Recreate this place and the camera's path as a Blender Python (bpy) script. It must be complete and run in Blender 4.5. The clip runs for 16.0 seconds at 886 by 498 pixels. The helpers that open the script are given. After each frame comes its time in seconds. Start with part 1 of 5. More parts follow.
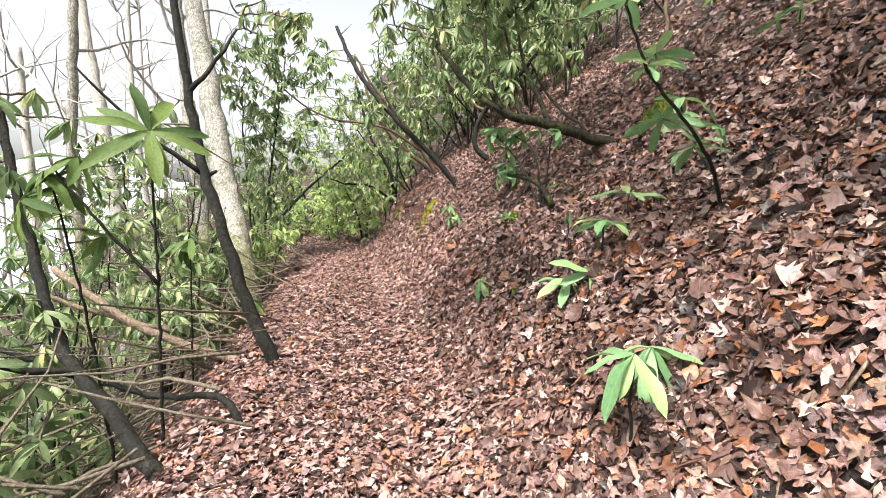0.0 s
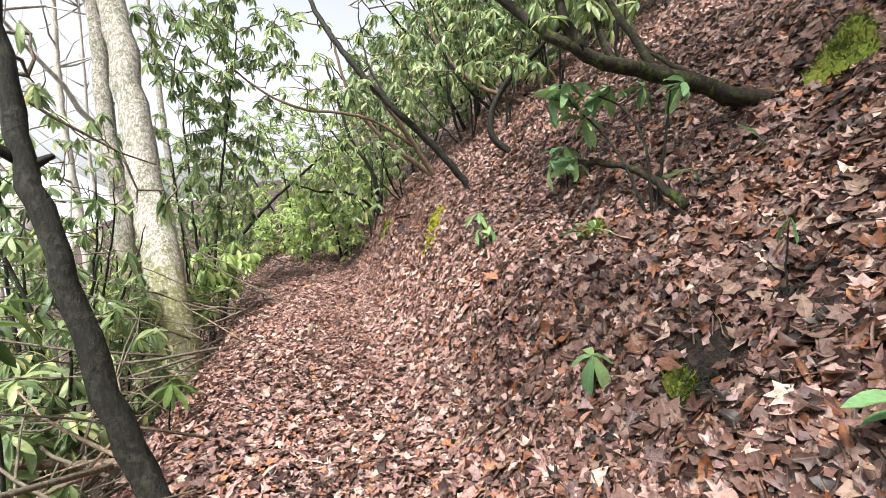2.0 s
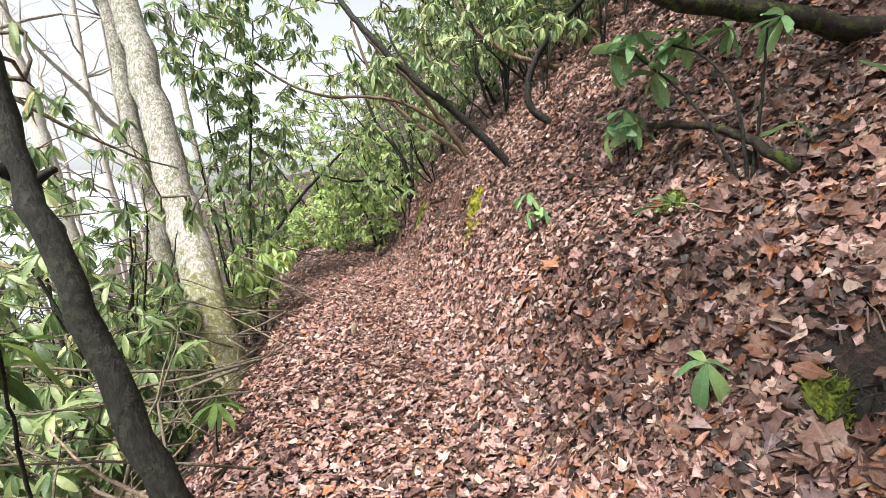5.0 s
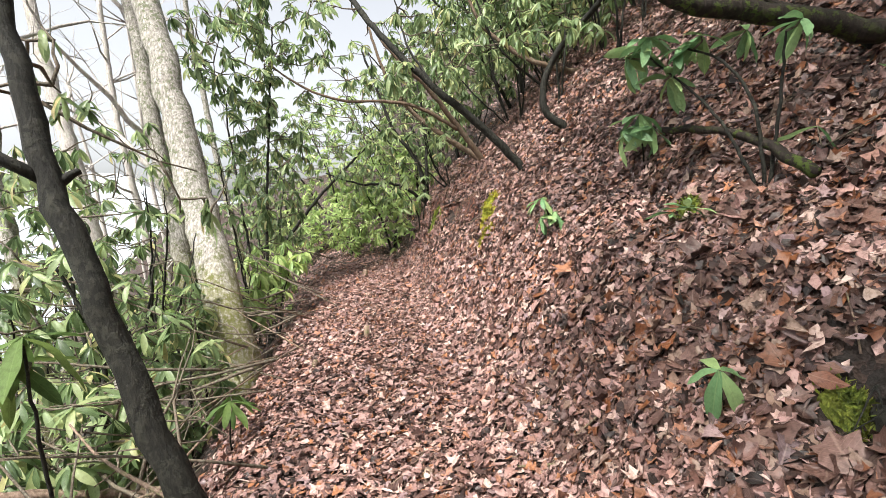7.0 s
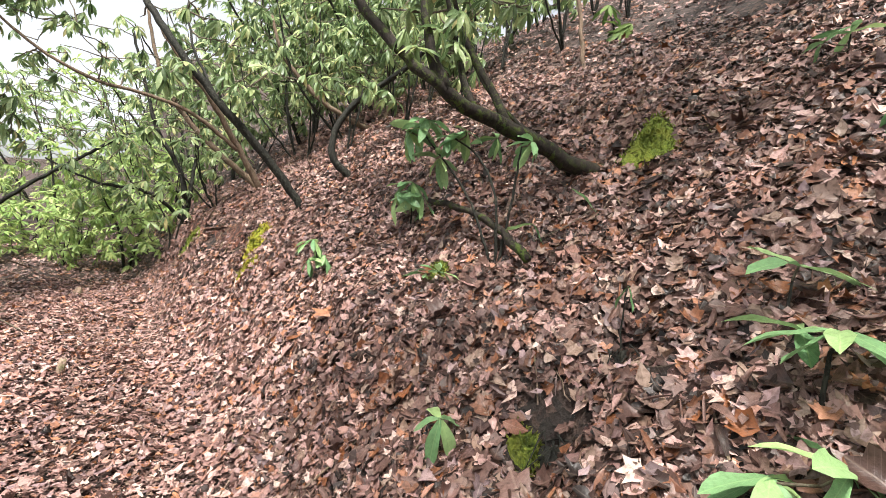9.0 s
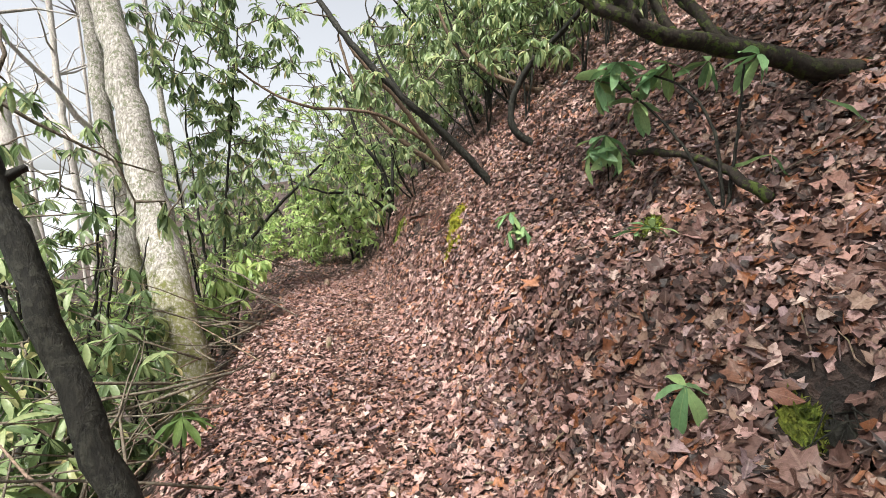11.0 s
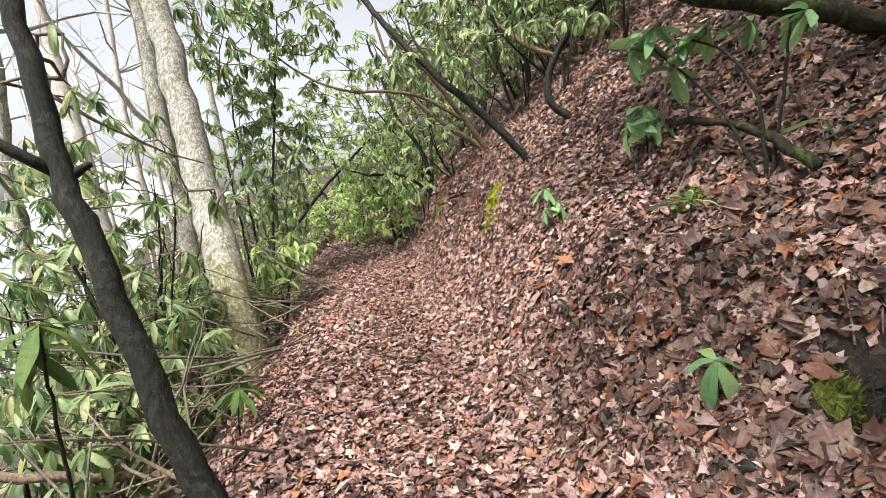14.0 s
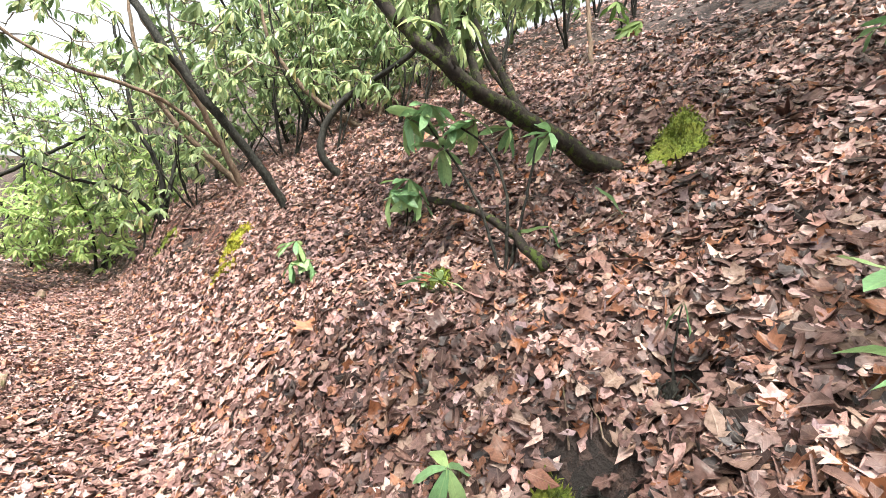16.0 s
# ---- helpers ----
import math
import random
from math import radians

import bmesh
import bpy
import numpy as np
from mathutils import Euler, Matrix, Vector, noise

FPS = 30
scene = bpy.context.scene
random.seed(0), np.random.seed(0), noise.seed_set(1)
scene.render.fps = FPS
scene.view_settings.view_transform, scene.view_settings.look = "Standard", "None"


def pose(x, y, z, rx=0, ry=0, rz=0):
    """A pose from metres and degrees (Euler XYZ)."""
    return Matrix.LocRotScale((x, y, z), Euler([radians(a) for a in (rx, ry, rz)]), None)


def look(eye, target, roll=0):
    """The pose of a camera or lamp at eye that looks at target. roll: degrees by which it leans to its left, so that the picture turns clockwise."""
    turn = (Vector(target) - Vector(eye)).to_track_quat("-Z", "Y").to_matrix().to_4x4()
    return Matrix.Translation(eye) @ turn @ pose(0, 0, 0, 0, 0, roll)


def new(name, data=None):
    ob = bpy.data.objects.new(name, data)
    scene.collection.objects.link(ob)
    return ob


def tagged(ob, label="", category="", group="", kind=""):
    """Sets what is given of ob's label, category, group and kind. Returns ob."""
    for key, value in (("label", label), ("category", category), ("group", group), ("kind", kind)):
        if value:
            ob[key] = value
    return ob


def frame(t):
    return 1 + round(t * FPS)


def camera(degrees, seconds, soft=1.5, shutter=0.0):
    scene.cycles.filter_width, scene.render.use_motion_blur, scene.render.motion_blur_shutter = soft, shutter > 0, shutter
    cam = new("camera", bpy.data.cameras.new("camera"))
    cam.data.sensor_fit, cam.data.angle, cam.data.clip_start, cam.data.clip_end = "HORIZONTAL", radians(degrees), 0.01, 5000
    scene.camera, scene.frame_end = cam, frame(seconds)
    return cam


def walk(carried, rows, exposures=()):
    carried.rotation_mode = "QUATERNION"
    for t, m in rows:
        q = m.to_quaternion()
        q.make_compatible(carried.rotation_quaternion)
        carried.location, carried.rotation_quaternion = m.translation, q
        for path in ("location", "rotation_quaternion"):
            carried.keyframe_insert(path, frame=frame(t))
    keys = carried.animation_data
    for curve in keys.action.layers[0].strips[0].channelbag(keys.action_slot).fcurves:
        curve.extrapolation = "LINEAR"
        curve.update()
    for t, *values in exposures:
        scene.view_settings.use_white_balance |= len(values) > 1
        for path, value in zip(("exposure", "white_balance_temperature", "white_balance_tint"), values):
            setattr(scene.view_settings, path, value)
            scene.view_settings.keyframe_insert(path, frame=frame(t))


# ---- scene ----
cam = camera(88.6, 16.0, soft=0.6)
PATH = [
    (0, (0.050, -2.320, 1.414), (0.464, -0.375, 1.201), 1.8),
    (0.5, (-0.002, -1.786, 1.408), (0.371, 0.167, 1.187), 1.7),
    (1, (-0.007, -1.302, 1.383), (0.386, 0.647, 1.160), 1.5),
    (1.5, (-0.035, -0.798, 1.368), (0.411, 1.142, 1.174), 1.2),
    (2, (0.027, -0.348, 1.377), (0.541, 1.577, 1.207), -0.0),
    (2.5, (0.000, -0.070, 1.435), (0.581, 1.835, 1.245), -1.7),
    (3, (-0.002, 0.003, 1.436), (0.557, 1.912, 1.229), -3.1),
    (3.5, (-0.017, 0.022, 1.423), (0.470, 1.946, 1.181), -3.6),
    (4, (-0.018, 0.018, 1.417), (0.423, 1.951, 1.155), -4.0),
    (6.5, (-0.013, 0.018, 1.417), (0.306, 1.979, 1.187), -4.0),
    (7, (-0.003, 0.006, 1.415), (0.312, 1.968, 1.185), -4.0),
    (7.5, (-0.000, -0.008, 1.408), (0.397, 1.940, 1.195), -2.9),
    (8, (0.013, -0.015, 1.412), (0.690, 1.860, 1.253), -0.9),
    (8.2, (0.029, -0.033, 1.418), (0.856, 1.784, 1.287), -0.3),
    (9.25, (0.027, -0.018, 1.423), (1.264, 1.553, 1.422), 7.9),
    (10.3, (0.024, -0.004, 1.428), (0.912, 1.783, 1.286), -0.1),
    (10.5, (0.000, -0.002, 1.429), (0.759, 1.841, 1.272), -0.7),
    (11, (-0.052, 0.039, 1.422), (0.433, 1.970, 1.233), -2.0),
    (11.5, (-0.035, 0.033, 1.416), (0.356, 1.985, 1.217), -2.5),
    (12, (-0.031, 0.010, 1.405), (0.289, 1.973, 1.197), -2.9),
    (12.5, (-0.009, -0.019, 1.428), (0.272, 1.947, 1.199), -3.2),
    (13, (0.001, -0.024, 1.431), (0.265, 1.944, 1.192), -3.5),
    (13.5, (0.010, -0.027, 1.431), (0.268, 1.940, 1.175), -4.0),
    (14, (0.006, -0.029, 1.424), (0.293, 1.931, 1.153), -4.0),
    (14.5, (0.004, -0.023, 1.416), (0.500, 1.897, 1.152), -1.8),
    (15, (0.085, 0.034, 1.412), (0.947, 1.829, 1.222), 3.0),
    (15.5, (0.143, 0.147, 1.437), (1.381, 1.718, 1.436), 7.9),
    (16, (0.204, 0.320, 1.398), (1.443, 1.890, 1.422), 7.9),
]
walk(cam, [(t, look(eye, target, roll)) for t, eye, target, roll in PATH],
     exposures=[(0, 1.5), (3.5, 1.45), (7, 1.35), (8, 1.25), (9.25, 1.6), (10.5, 1.3), (11, 1.2), (13, 1.35), (14.5, 1.25), (15, 1.35), (15.5, 1.8), (16, 2.0)])
# ---- camera end ----

# ---------------------------------------------------------------- light
SUN_EL, SUN_AZ = radians(62), radians(-135)      # azimuth from +y towards +x
world = bpy.data.worlds.new("overcast_sky")
scene.world = world
world.use_nodes = True
wn, wl = world.node_tree.nodes, world.node_tree.links
wn.clear()
sky = wn.new("ShaderNodeTexSky")
sky.sky_type = "NISHITA"
sky.sun_disc = False
sky.sun_elevation, sky.sun_rotation = SUN_EL, SUN_AZ
sky.air_density, sky.dust_density, sky.ozone_density = 1.0, 4.0, 1.0
grey = wn.new("ShaderNodeHueSaturation")
grey.inputs["Saturation"].default_value = 0.22
bg = wn.new("ShaderNodeBackground")
bg.inputs["Strength"].default_value = 0.115
wo = wn.new("ShaderNodeOutputWorld")
wl.new(sky.outputs[0], grey.inputs["Color"])
wl.new(grey.outputs[0], bg.inputs["Color"])
wl.new(bg.outputs[0], wo.inputs["Surface"])

sun_data = bpy.data.lights.new("sun", "SUN")
sun_data.energy, sun_data.angle, sun_data.color = 3.8, radians(10), (1.0, 0.96, 0.9)
sun = new("sun", sun_data)
to_sun = Vector((math.sin(SUN_AZ) * math.cos(SUN_EL), math.cos(SUN_AZ) * math.cos(SUN_EL), math.sin(SUN_EL)))
sun.matrix_world = look(to_sun * 50, (0, 0, 0))


# ---------------------------------------------------------------- materials
def nodes_of(name):
    m = bpy.data.materials.new(name)
    m.use_nodes = True
    t = m.node_tree
    t.nodes.clear()
    out = t.nodes.new("ShaderNodeOutputMaterial")
    return m, t.nodes, t.links, out


def noise_node(n, l, scale, detail=4.0, rough=0.6, coords=None):
    tex = n.new("ShaderNodeTexNoise")
    tex.inputs["Scale"].default_value = scale
    tex.inputs["Detail"].default_value = detail
    tex.inputs["Roughness"].default_value = rough
    if coords is not None:
        l.new(coords, tex.inputs["Vector"])
    return tex


def ramp_node(n, stops):
    r = n.new("ShaderNodeValToRGB")
    r.color_ramp.elements.remove(r.color_ramp.elements[1])
    for i, (p, c) in enumerate(stops):
        e = r.color_ramp.elements[0] if i == 0 else r.color_ramp.elements.new(p)
        e.position, e.color = p, (*c, 1)
    return r


def mix_node(n, l, fac, a, b, kind="MIX"):
    m = n.new("ShaderNodeMix")
    m.data_type, m.blend_type = "RGBA", kind
    for sock, v in ((m.inputs[0], fac), (m.inputs[6], a), (m.inputs[7], b)):
        if isinstance(v, (int, float)):
            sock.default_value = v
        elif isinstance(v, tuple):
            sock.default_value = (*v, 1)
        else:
            l.new(v, sock)
    return m.outputs[2]


def math_node(n, l, op, a, b=0.0, c=0.0):
    m = n.new("ShaderNodeMath")
    m.operation = op
    for sock, v in zip(m.inputs, (a, b, c)):
        if isinstance(v, (int, float)):
            sock.default_value = v
        else:
            l.new(v, sock)
    return m.outputs[0]


def step_node(n, l, value, lo, hi, to_lo=0.0, to_hi=1.0):
    m = n.new("ShaderNodeMapRange")
    m.interpolation_type = "SMOOTHSTEP"
    l.new(value, m.inputs[0])
    for i, v in enumerate((lo, hi, to_lo, to_hi)):
        m.inputs[i + 1].default_value = v
    return m.outputs[0]


def bump_node(n, l, height, strength, distance):
    b = n.new("ShaderNodeBump")
    b.inputs["Strength"].default_value = strength
    b.inputs["Distance"].default_value = distance
    l.new(height, b.inputs["Height"])
    return b.outputs[0]


def leaf_material(name, stops, rough, veins, through_light, single=False, spots=0.5, rib=(0.5, 0.5, 0.5), gloss=0.5):
    """Leaves: a colour for each leaf, a lighter midrib and side veins, blotches, some light through the blade."""
    m, n, l, out = nodes_of(name)
    if single:
        rnd = n.new("ShaderNodeObjectInfo").outputs["Random"]
    else:
        rnd = n.new("ShaderNodeNewGeometry").outputs["Random Per Island"]
    base = ramp_node(n, stops)
    l.new(rnd, base.inputs[0])
    pos = n.new("ShaderNodeNewGeometry").outputs["Position"]
    att = n.new("ShaderNodeAttribute")
    att.attribute_name = "blade"
    sep = n.new("ShaderNodeSeparateXYZ")
    l.new(att.outputs["Vector"], sep.inputs[0])
    across = math_node(n, l, "ABSOLUTE", sep.outputs[0])
    mid = step_node(n, l, across, 0.02, 0.09, 1.0, 0.0)
    slant = math_node(n, l, "SUBTRACT", math_node(n, l, "MULTIPLY", sep.outputs[1], 9.0), math_node(n, l, "MULTIPLY", across, 3.0))
    side = math_node(n, l, "PINGPONG", slant, 0.5)
    side = step_node(n, l, side, 0.0, 0.10, 0.55, 0.0)
    vein = math_node(n, l, "MAXIMUM", mid, side)
    blot = noise_node(n, l, 55.0, 5.0, 0.65, pos)
    blot_f = step_node(n, l, blot.outputs["Fac"], 0.42, 0.68)
    dark = mix_node(n, l, spots, base.outputs[0], (0.45, 0.40, 0.36), "MULTIPLY")
    col = mix_node(n, l, blot_f, base.outputs[0], dark)
    col = mix_node(n, l, math_node(n, l, "MULTIPLY", vein, veins), col, rib, "SCREEN")
    bs = n.new("ShaderNodeBsdfPrincipled")
    l.new(col, bs.inputs["Base Color"])
    bs.inputs["Specular IOR Level"].default_value = gloss
    fine = noise_node(n, l, 210.0, 3.0, 0.6, pos)
    l.new(step_node(n, l, fine.outputs["Fac"], 0.3, 0.7, rough - 0.1, rough + 0.12), bs.inputs["Roughness"])
    hgt = math_node(n, l, "ADD", math_node(n, l, "MULTIPLY", vein, 0.6), fine.outputs["Fac"])
    l.new(bump_node(n, l, hgt, 0.5, 0.002), bs.inputs["Normal"])
    tr = n.new("ShaderNodeBsdfTranslucent")
    l.new(col, tr.inputs["Color"])
    mx = n.new("ShaderNodeMixShader")
    mx.inputs[0].default_value = through_light
    l.new(bs.outputs[0], mx.inputs[1])
    l.new(tr.outputs[0], mx.inputs[2])
    l.new(mx.outputs[0], out.inputs["Surface"])
    return m


LITTER = [(0.0, (0.022, 0.012, 0.010)), (0.12, (0.060, 0.031, 0.026)), (0.24, (0.135, 0.072, 0.062)), (0.40, (0.255, 0.148, 0.130)), (0.55, (0.385, 0.245, 0.222)),
          (0.66, (0.31, 0.170, 0.135)), (0.75, (0.32, 0.135, 0.060)), (0.83, (0.240, 0.165, 0.172)), (0.92, (0.44, 0.300, 0.262)), (1.0, (0.50, 0.375, 0.320))]
# Darker LITTER copy: bank shade put into the colour, also damp trail leaves.
SHADED_WET = [(0.0, (0.009, 0.006, 0.005)), (0.12, (0.025, 0.014, 0.011)), (0.25, (0.062, 0.032, 0.025)), (0.42, (0.112, 0.063, 0.051)), (0.56, (0.157, 0.095, 0.08)), (0.66, (0.129, 0.065, 0.045)), (0.75, (0.168, 0.058, 0.02)), (0.83, (0.112, 0.077, 0.08)), (0.92, (0.207, 0.13, 0.094)), (1.0, (0.258, 0.186, 0.149))]
GREEN = [(0.0, (0.06, 0.10, 0.04)), (0.25, (0.13, 0.20, 0.085)), (0.5, (0.235, 0.325, 0.15)), (0.8, (0.36, 0.455, 0.215)), (0.94, (0.47, 0.52, 0.245)), (1.0, (0.54, 0.47, 0.23))]
YOUNG = [(0.0, (0.11, 0.23, 0.095)), (0.5, (0.19, 0.34, 0.15)), (1.0, (0.32, 0.45, 0.18))]
# Darker sapling greens: the look of backlit leaves is put into the colour.
BACKLIT = [(0.0, (0.055, 0.10, 0.028)), (0.5, (0.085, 0.145, 0.04)), (1.0, (0.14, 0.20, 0.05))]
M_LITTER = leaf_material("fallen_leaves", LITTER, 0.40, 0.10, 0.06, spots=0.9, rib=(0.4, 0.30, 0.25), gloss=0.34)
M_SHADED_WET = leaf_material("shaded_damp_leaves", SHADED_WET, 0.38, 0.10, 0.05, spots=0.85, rib=(0.3, 0.22, 0.17), gloss=0.3)
M_LITTER_ONE = leaf_material("fallen_leaf", SHADED_WET, 0.42, 0.12, 0.06, single=True, spots=0.75, rib=(0.5, 0.38, 0.3), gloss=0.22)
M_GREEN = leaf_material("evergreen_leaves", GREEN, 0.34, 0.12, 0.54, spots=0.35, rib=(0.3, 0.4, 0.12))
BRIGHT = [(0.0, (0.20, 0.32, 0.09)), (0.5, (0.32, 0.44, 0.15)), (1.0, (0.47, 0.55, 0.20))]
M_BRIGHT = leaf_material("bright_evergreen_leaves", BRIGHT, 0.36, 0.12, 0.45, spots=0.3, rib=(0.3, 0.4, 0.12))
M_BACKLIT = leaf_material("backlit_dark_leaves", BACKLIT, 0.62, 0.12, 0.35, single=True, spots=0.4, rib=(0.2, 0.28, 0.1), gloss=0.25)
M_YOUNG = leaf_material("sapling_leaves", YOUNG, 0.48, 0.16, 0.30, single=True, spots=0.4, rib=(0.35, 0.45, 0.15))


def bark_material(name, dark, mid, light, patch, patch_amount, scale=1.0, rough=0.85, moss=0.0, moss_top=1.0):
    """Bark: ridged along the stem, blotched with lichen; moss near the foot where moss > 0."""
    m, n, l, out = nodes_of(name)
    geo = n.new("ShaderNodeNewGeometry")
    mp = n.new("ShaderNodeMapping")
    mp.inputs["Scale"].default_value = (1, 1, 0.28)
    l.new(geo.outputs["Position"], mp.inputs[0])
    ridge = noise_node(n, l, 38 * scale, 6, 0.65, mp.outputs[0])
    big = noise_node(n, l, 5.5 * scale, 4, 0.6, geo.outputs["Position"])
    lich = noise_node(n, l, 19 * scale, 5, 0.7, geo.outputs["Position"])
    r = ramp_node(n, [(0.28, dark), (0.5, mid), (0.72, light)])
    l.new(ridge.outputs["Fac"], r.inputs[0])
    f = math_node(n, l, "MULTIPLY", step_node(n, l, lich.outputs["Fac"], 0.49, 0.55), step_node(n, l, big.outputs["Fac"], 0.36, 0.60))
    col = mix_node(n, l, math_node(n, l, "MULTIPLY", f, patch_amount), r.outputs[0], patch)
    if moss > 0:
        sep = n.new("ShaderNodeSeparateXYZ")
        l.new(geo.outputs["Position"], sep.inputs[0])
        low = math_node(n, l, "ADD", sep.outputs[2], math_node(n, l, "MULTIPLY", big.outputs["Fac"], -0.9))
        mf = math_node(n, l, "MULTIPLY", step_node(n, l, low, moss_top - 0.9, moss_top - 0.2, 1.0, 0.0), step_node(n, l, lich.outputs["Fac"], 0.35, 0.55, 0.2, 1.0))
        col = mix_node(n, l, math_node(n, l, "MULTIPLY", mf, moss), col, (0.13, 0.13, 0.03))
    bs = n.new("ShaderNodeBsdfPrincipled")
    l.new(col, bs.inputs["Base Color"])
    bs.inputs["Roughness"].default_value = rough
    bs.inputs["Specular IOR Level"].default_value = 0.2
    hgt = math_node(n, l, "ADD", ridge.outputs["Fac"], math_node(n, l, "MULTIPLY", f, 0.3))
    l.new(bump_node(n, l, hgt, 0.8, 0.012), bs.inputs["Normal"])
    l.new(bs.outputs[0], out.inputs["Surface"])
    return m


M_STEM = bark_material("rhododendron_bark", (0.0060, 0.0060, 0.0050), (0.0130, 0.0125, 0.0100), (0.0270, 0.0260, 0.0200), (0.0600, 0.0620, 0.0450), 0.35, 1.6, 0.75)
# Bark and moss tones are lowered to hold the shade under the canopy.
M_SHADED_LIMB = bark_material("shaded_mossy_limb_bark", (0.0065, 0.0052, 0.0039), (0.0156, 0.0117, 0.0091), (0.0325, 0.0247, 0.0189), (0.0455, 0.0650, 0.0117), 0.9, 1.3, 0.8)
M_STEM_BROWN = bark_material("brown_bark", (0.0540, 0.0360, 0.0240), (0.1140, 0.0780, 0.0540), (0.1800, 0.1260, 0.0900), (0.1320, 0.1200, 0.0840), 0.5, 1.5)
M_LICHEN = bark_material("lichen_bark", (0.07, 0.062, 0.055), (0.29, 0.27, 0.24), (0.58, 0.56, 0.52), (0.12, 0.135, 0.075), 0.95, 1.5, 0.9, moss=0.78, moss_top=0.95)
# Sky haze over the distant trunks is put into this paler grey.
M_HAZED_BARK = bark_material("hazed_grey_bark", (0.24, 0.21, 0.19), (0.42, 0.385, 0.355), (0.62, 0.575, 0.53), (0.35, 0.37, 0.28), 0.6, 0.9)
M_TWIG = bark_material("twig_bark", (0.05, 0.04, 0.03), (0.12, 0.095, 0.07), (0.20, 0.17, 0.13), (0.22, 0.22, 0.17), 0.5, 2.0)
M_DEADWOOD = bark_material("dead_wood", (0.08, 0.055, 0.04), (0.20, 0.14, 0.105), (0.36, 0.27, 0.21), (0.13, 0.15, 0.06), 0.5, 1.6)


def soil_material(name, tint):
    m, n, l, out = nodes_of(name)
    geo = n.new("ShaderNodeNewGeometry")
    crumbs = n.new("ShaderNodeTexVoronoi")
    crumbs.inputs["Scale"].default_value = 28.0
    crumbs.inputs["Randomness"].default_value = 1.0
    warp = noise_node(n, l, 14.0, 4, 0.6, geo.outputs["Position"])
    v = n.new("ShaderNodeVectorMath")
    v.operation = "MULTIPLY_ADD"
    l.new(warp.outputs["Color"], v.inputs[0])
    v.inputs[1].default_value = (0.09, 0.09, 0.09)
    l.new(geo.outputs["Position"], v.inputs[2])
    l.new(v.outputs[0], crumbs.inputs["Vector"])
    sepc = n.new("ShaderNodeSeparateColor")
    l.new(crumbs.outputs["Color"], sepc.inputs[0])
    r = ramp_node(n, [(0.0, (0.010, 0.007, 0.005)), (0.4, (0.026, 0.015, 0.011)), (0.75, (0.060, 0.034, 0.025)), (1.0, (0.12, 0.072, 0.055))])
    l.new(sepc.outputs[0], r.inputs[0])
    fine = noise_node(n, l, 90.0, 5, 0.7, geo.outputs["Position"])
    col = mix_node(n, l, step_node(n, l, fine.outputs["Fac"], 0.35, 0.7, 0.0, 0.6), r.outputs[0], (0.022, 0.015, 0.011))
    col = mix_node(n, l, 1.0, col, tint, "MULTIPLY")
    bs = n.new("ShaderNodeBsdfPrincipled")
    l.new(col, bs.inputs["Base Color"])
    bs.inputs["Roughness"].default_value = 0.85
    hgt = math_node(n, l, "ADD", fine.outputs["Fac"], crumbs.outputs["Distance"])
    l.new(bump_node(n, l, hgt, 1.0, 0.02), bs.inputs["Normal"])
    l.new(bs.outputs[0], out.inputs["Surface"])
    return m


def moss_material(name, tint):
    m, n, l, out = nodes_of(name)
    geo = n.new("ShaderNodeNewGeometry")
    a = noise_node(n, l, 60, 5, 0.7, geo.outputs["Position"])
    b = noise_node(n, l, 9, 3, 0.6, geo.outputs["Position"])
    r = ramp_node(n, [(0.3, (0.027, 0.042, 0.006)), (0.5, (0.084, 0.117, 0.012)), (0.7, (0.174, 0.204, 0.024))])
    l.new(a.outputs["Fac"], r.inputs[0])
    col = mix_node(n, l, step_node(n, l, b.outputs["Fac"], 0.4, 0.65), r.outputs[0], (0.114, 0.123, 0.013), "MIX")
    col = mix_node(n, l, 1.0, col, tint, "MULTIPLY")
    bs = n.new("ShaderNodeBsdfPrincipled")
    l.new(col, bs.inputs["Base Color"])
    bs.inputs["Roughness"].default_value = 0.95
    l.new(bump_node(n, l, a.outputs["Fac"], 1.0, 0.02), bs.inputs["Normal"])
    l.new(bs.outputs[0], out.inputs["Surface"])
    return m


M_SOIL, M_MOSS, M_MOSS_YELLOW = soil_material("leafy_soil", (1.0, 1.0, 1.0)), moss_material("moss", (1.25, 1.25, 1.1)), moss_material("yellow_moss", (2.3, 1.8, 1.1))
M_EARTH = soil_material("bare_red_earth", (2.3, 1.55, 1.35))

# ---------------------------------------------------------------- mesh helpers
rng = np.random.default_rng(7)


def mesh_of(name, verts, faces, material, smooth=True, blade=None):
    """A mesh from vertex and face arrays (all faces of one size)."""
    me = bpy.data.meshes.new(name)
    verts, faces = np.asarray(verts, np.float32), np.asarray(faces, np.int32)
    k = faces.shape[1]
    me.vertices.add(len(verts))
    me.vertices.foreach_set("co", verts.ravel())
    me.loops.add(faces.size)
    me.loops.foreach_set("vertex_index", faces.ravel())
    me.polygons.add(len(faces))
    me.polygons.foreach_set("loop_start", np.arange(0, faces.size, k, dtype=np.int32))
    me.polygons.foreach_set("use_smooth", np.full(len(faces), smooth))
    if blade is not None:
        at = me.attributes.new("blade", "FLOAT_VECTOR", "POINT")
        at.data.foreach_set("vector", np.asarray(blade, np.float32).ravel())
    me.update(calc_edges=True)
    me.validate()
    me.materials.append(material)
    return me


def thing(name, at, label, category, group=""):
    """An empty at the base of a thing."""
    ob = new(name)
    ob.empty_display_size = 0.1
    ob.location = at
    return tagged(ob, label, category, group)


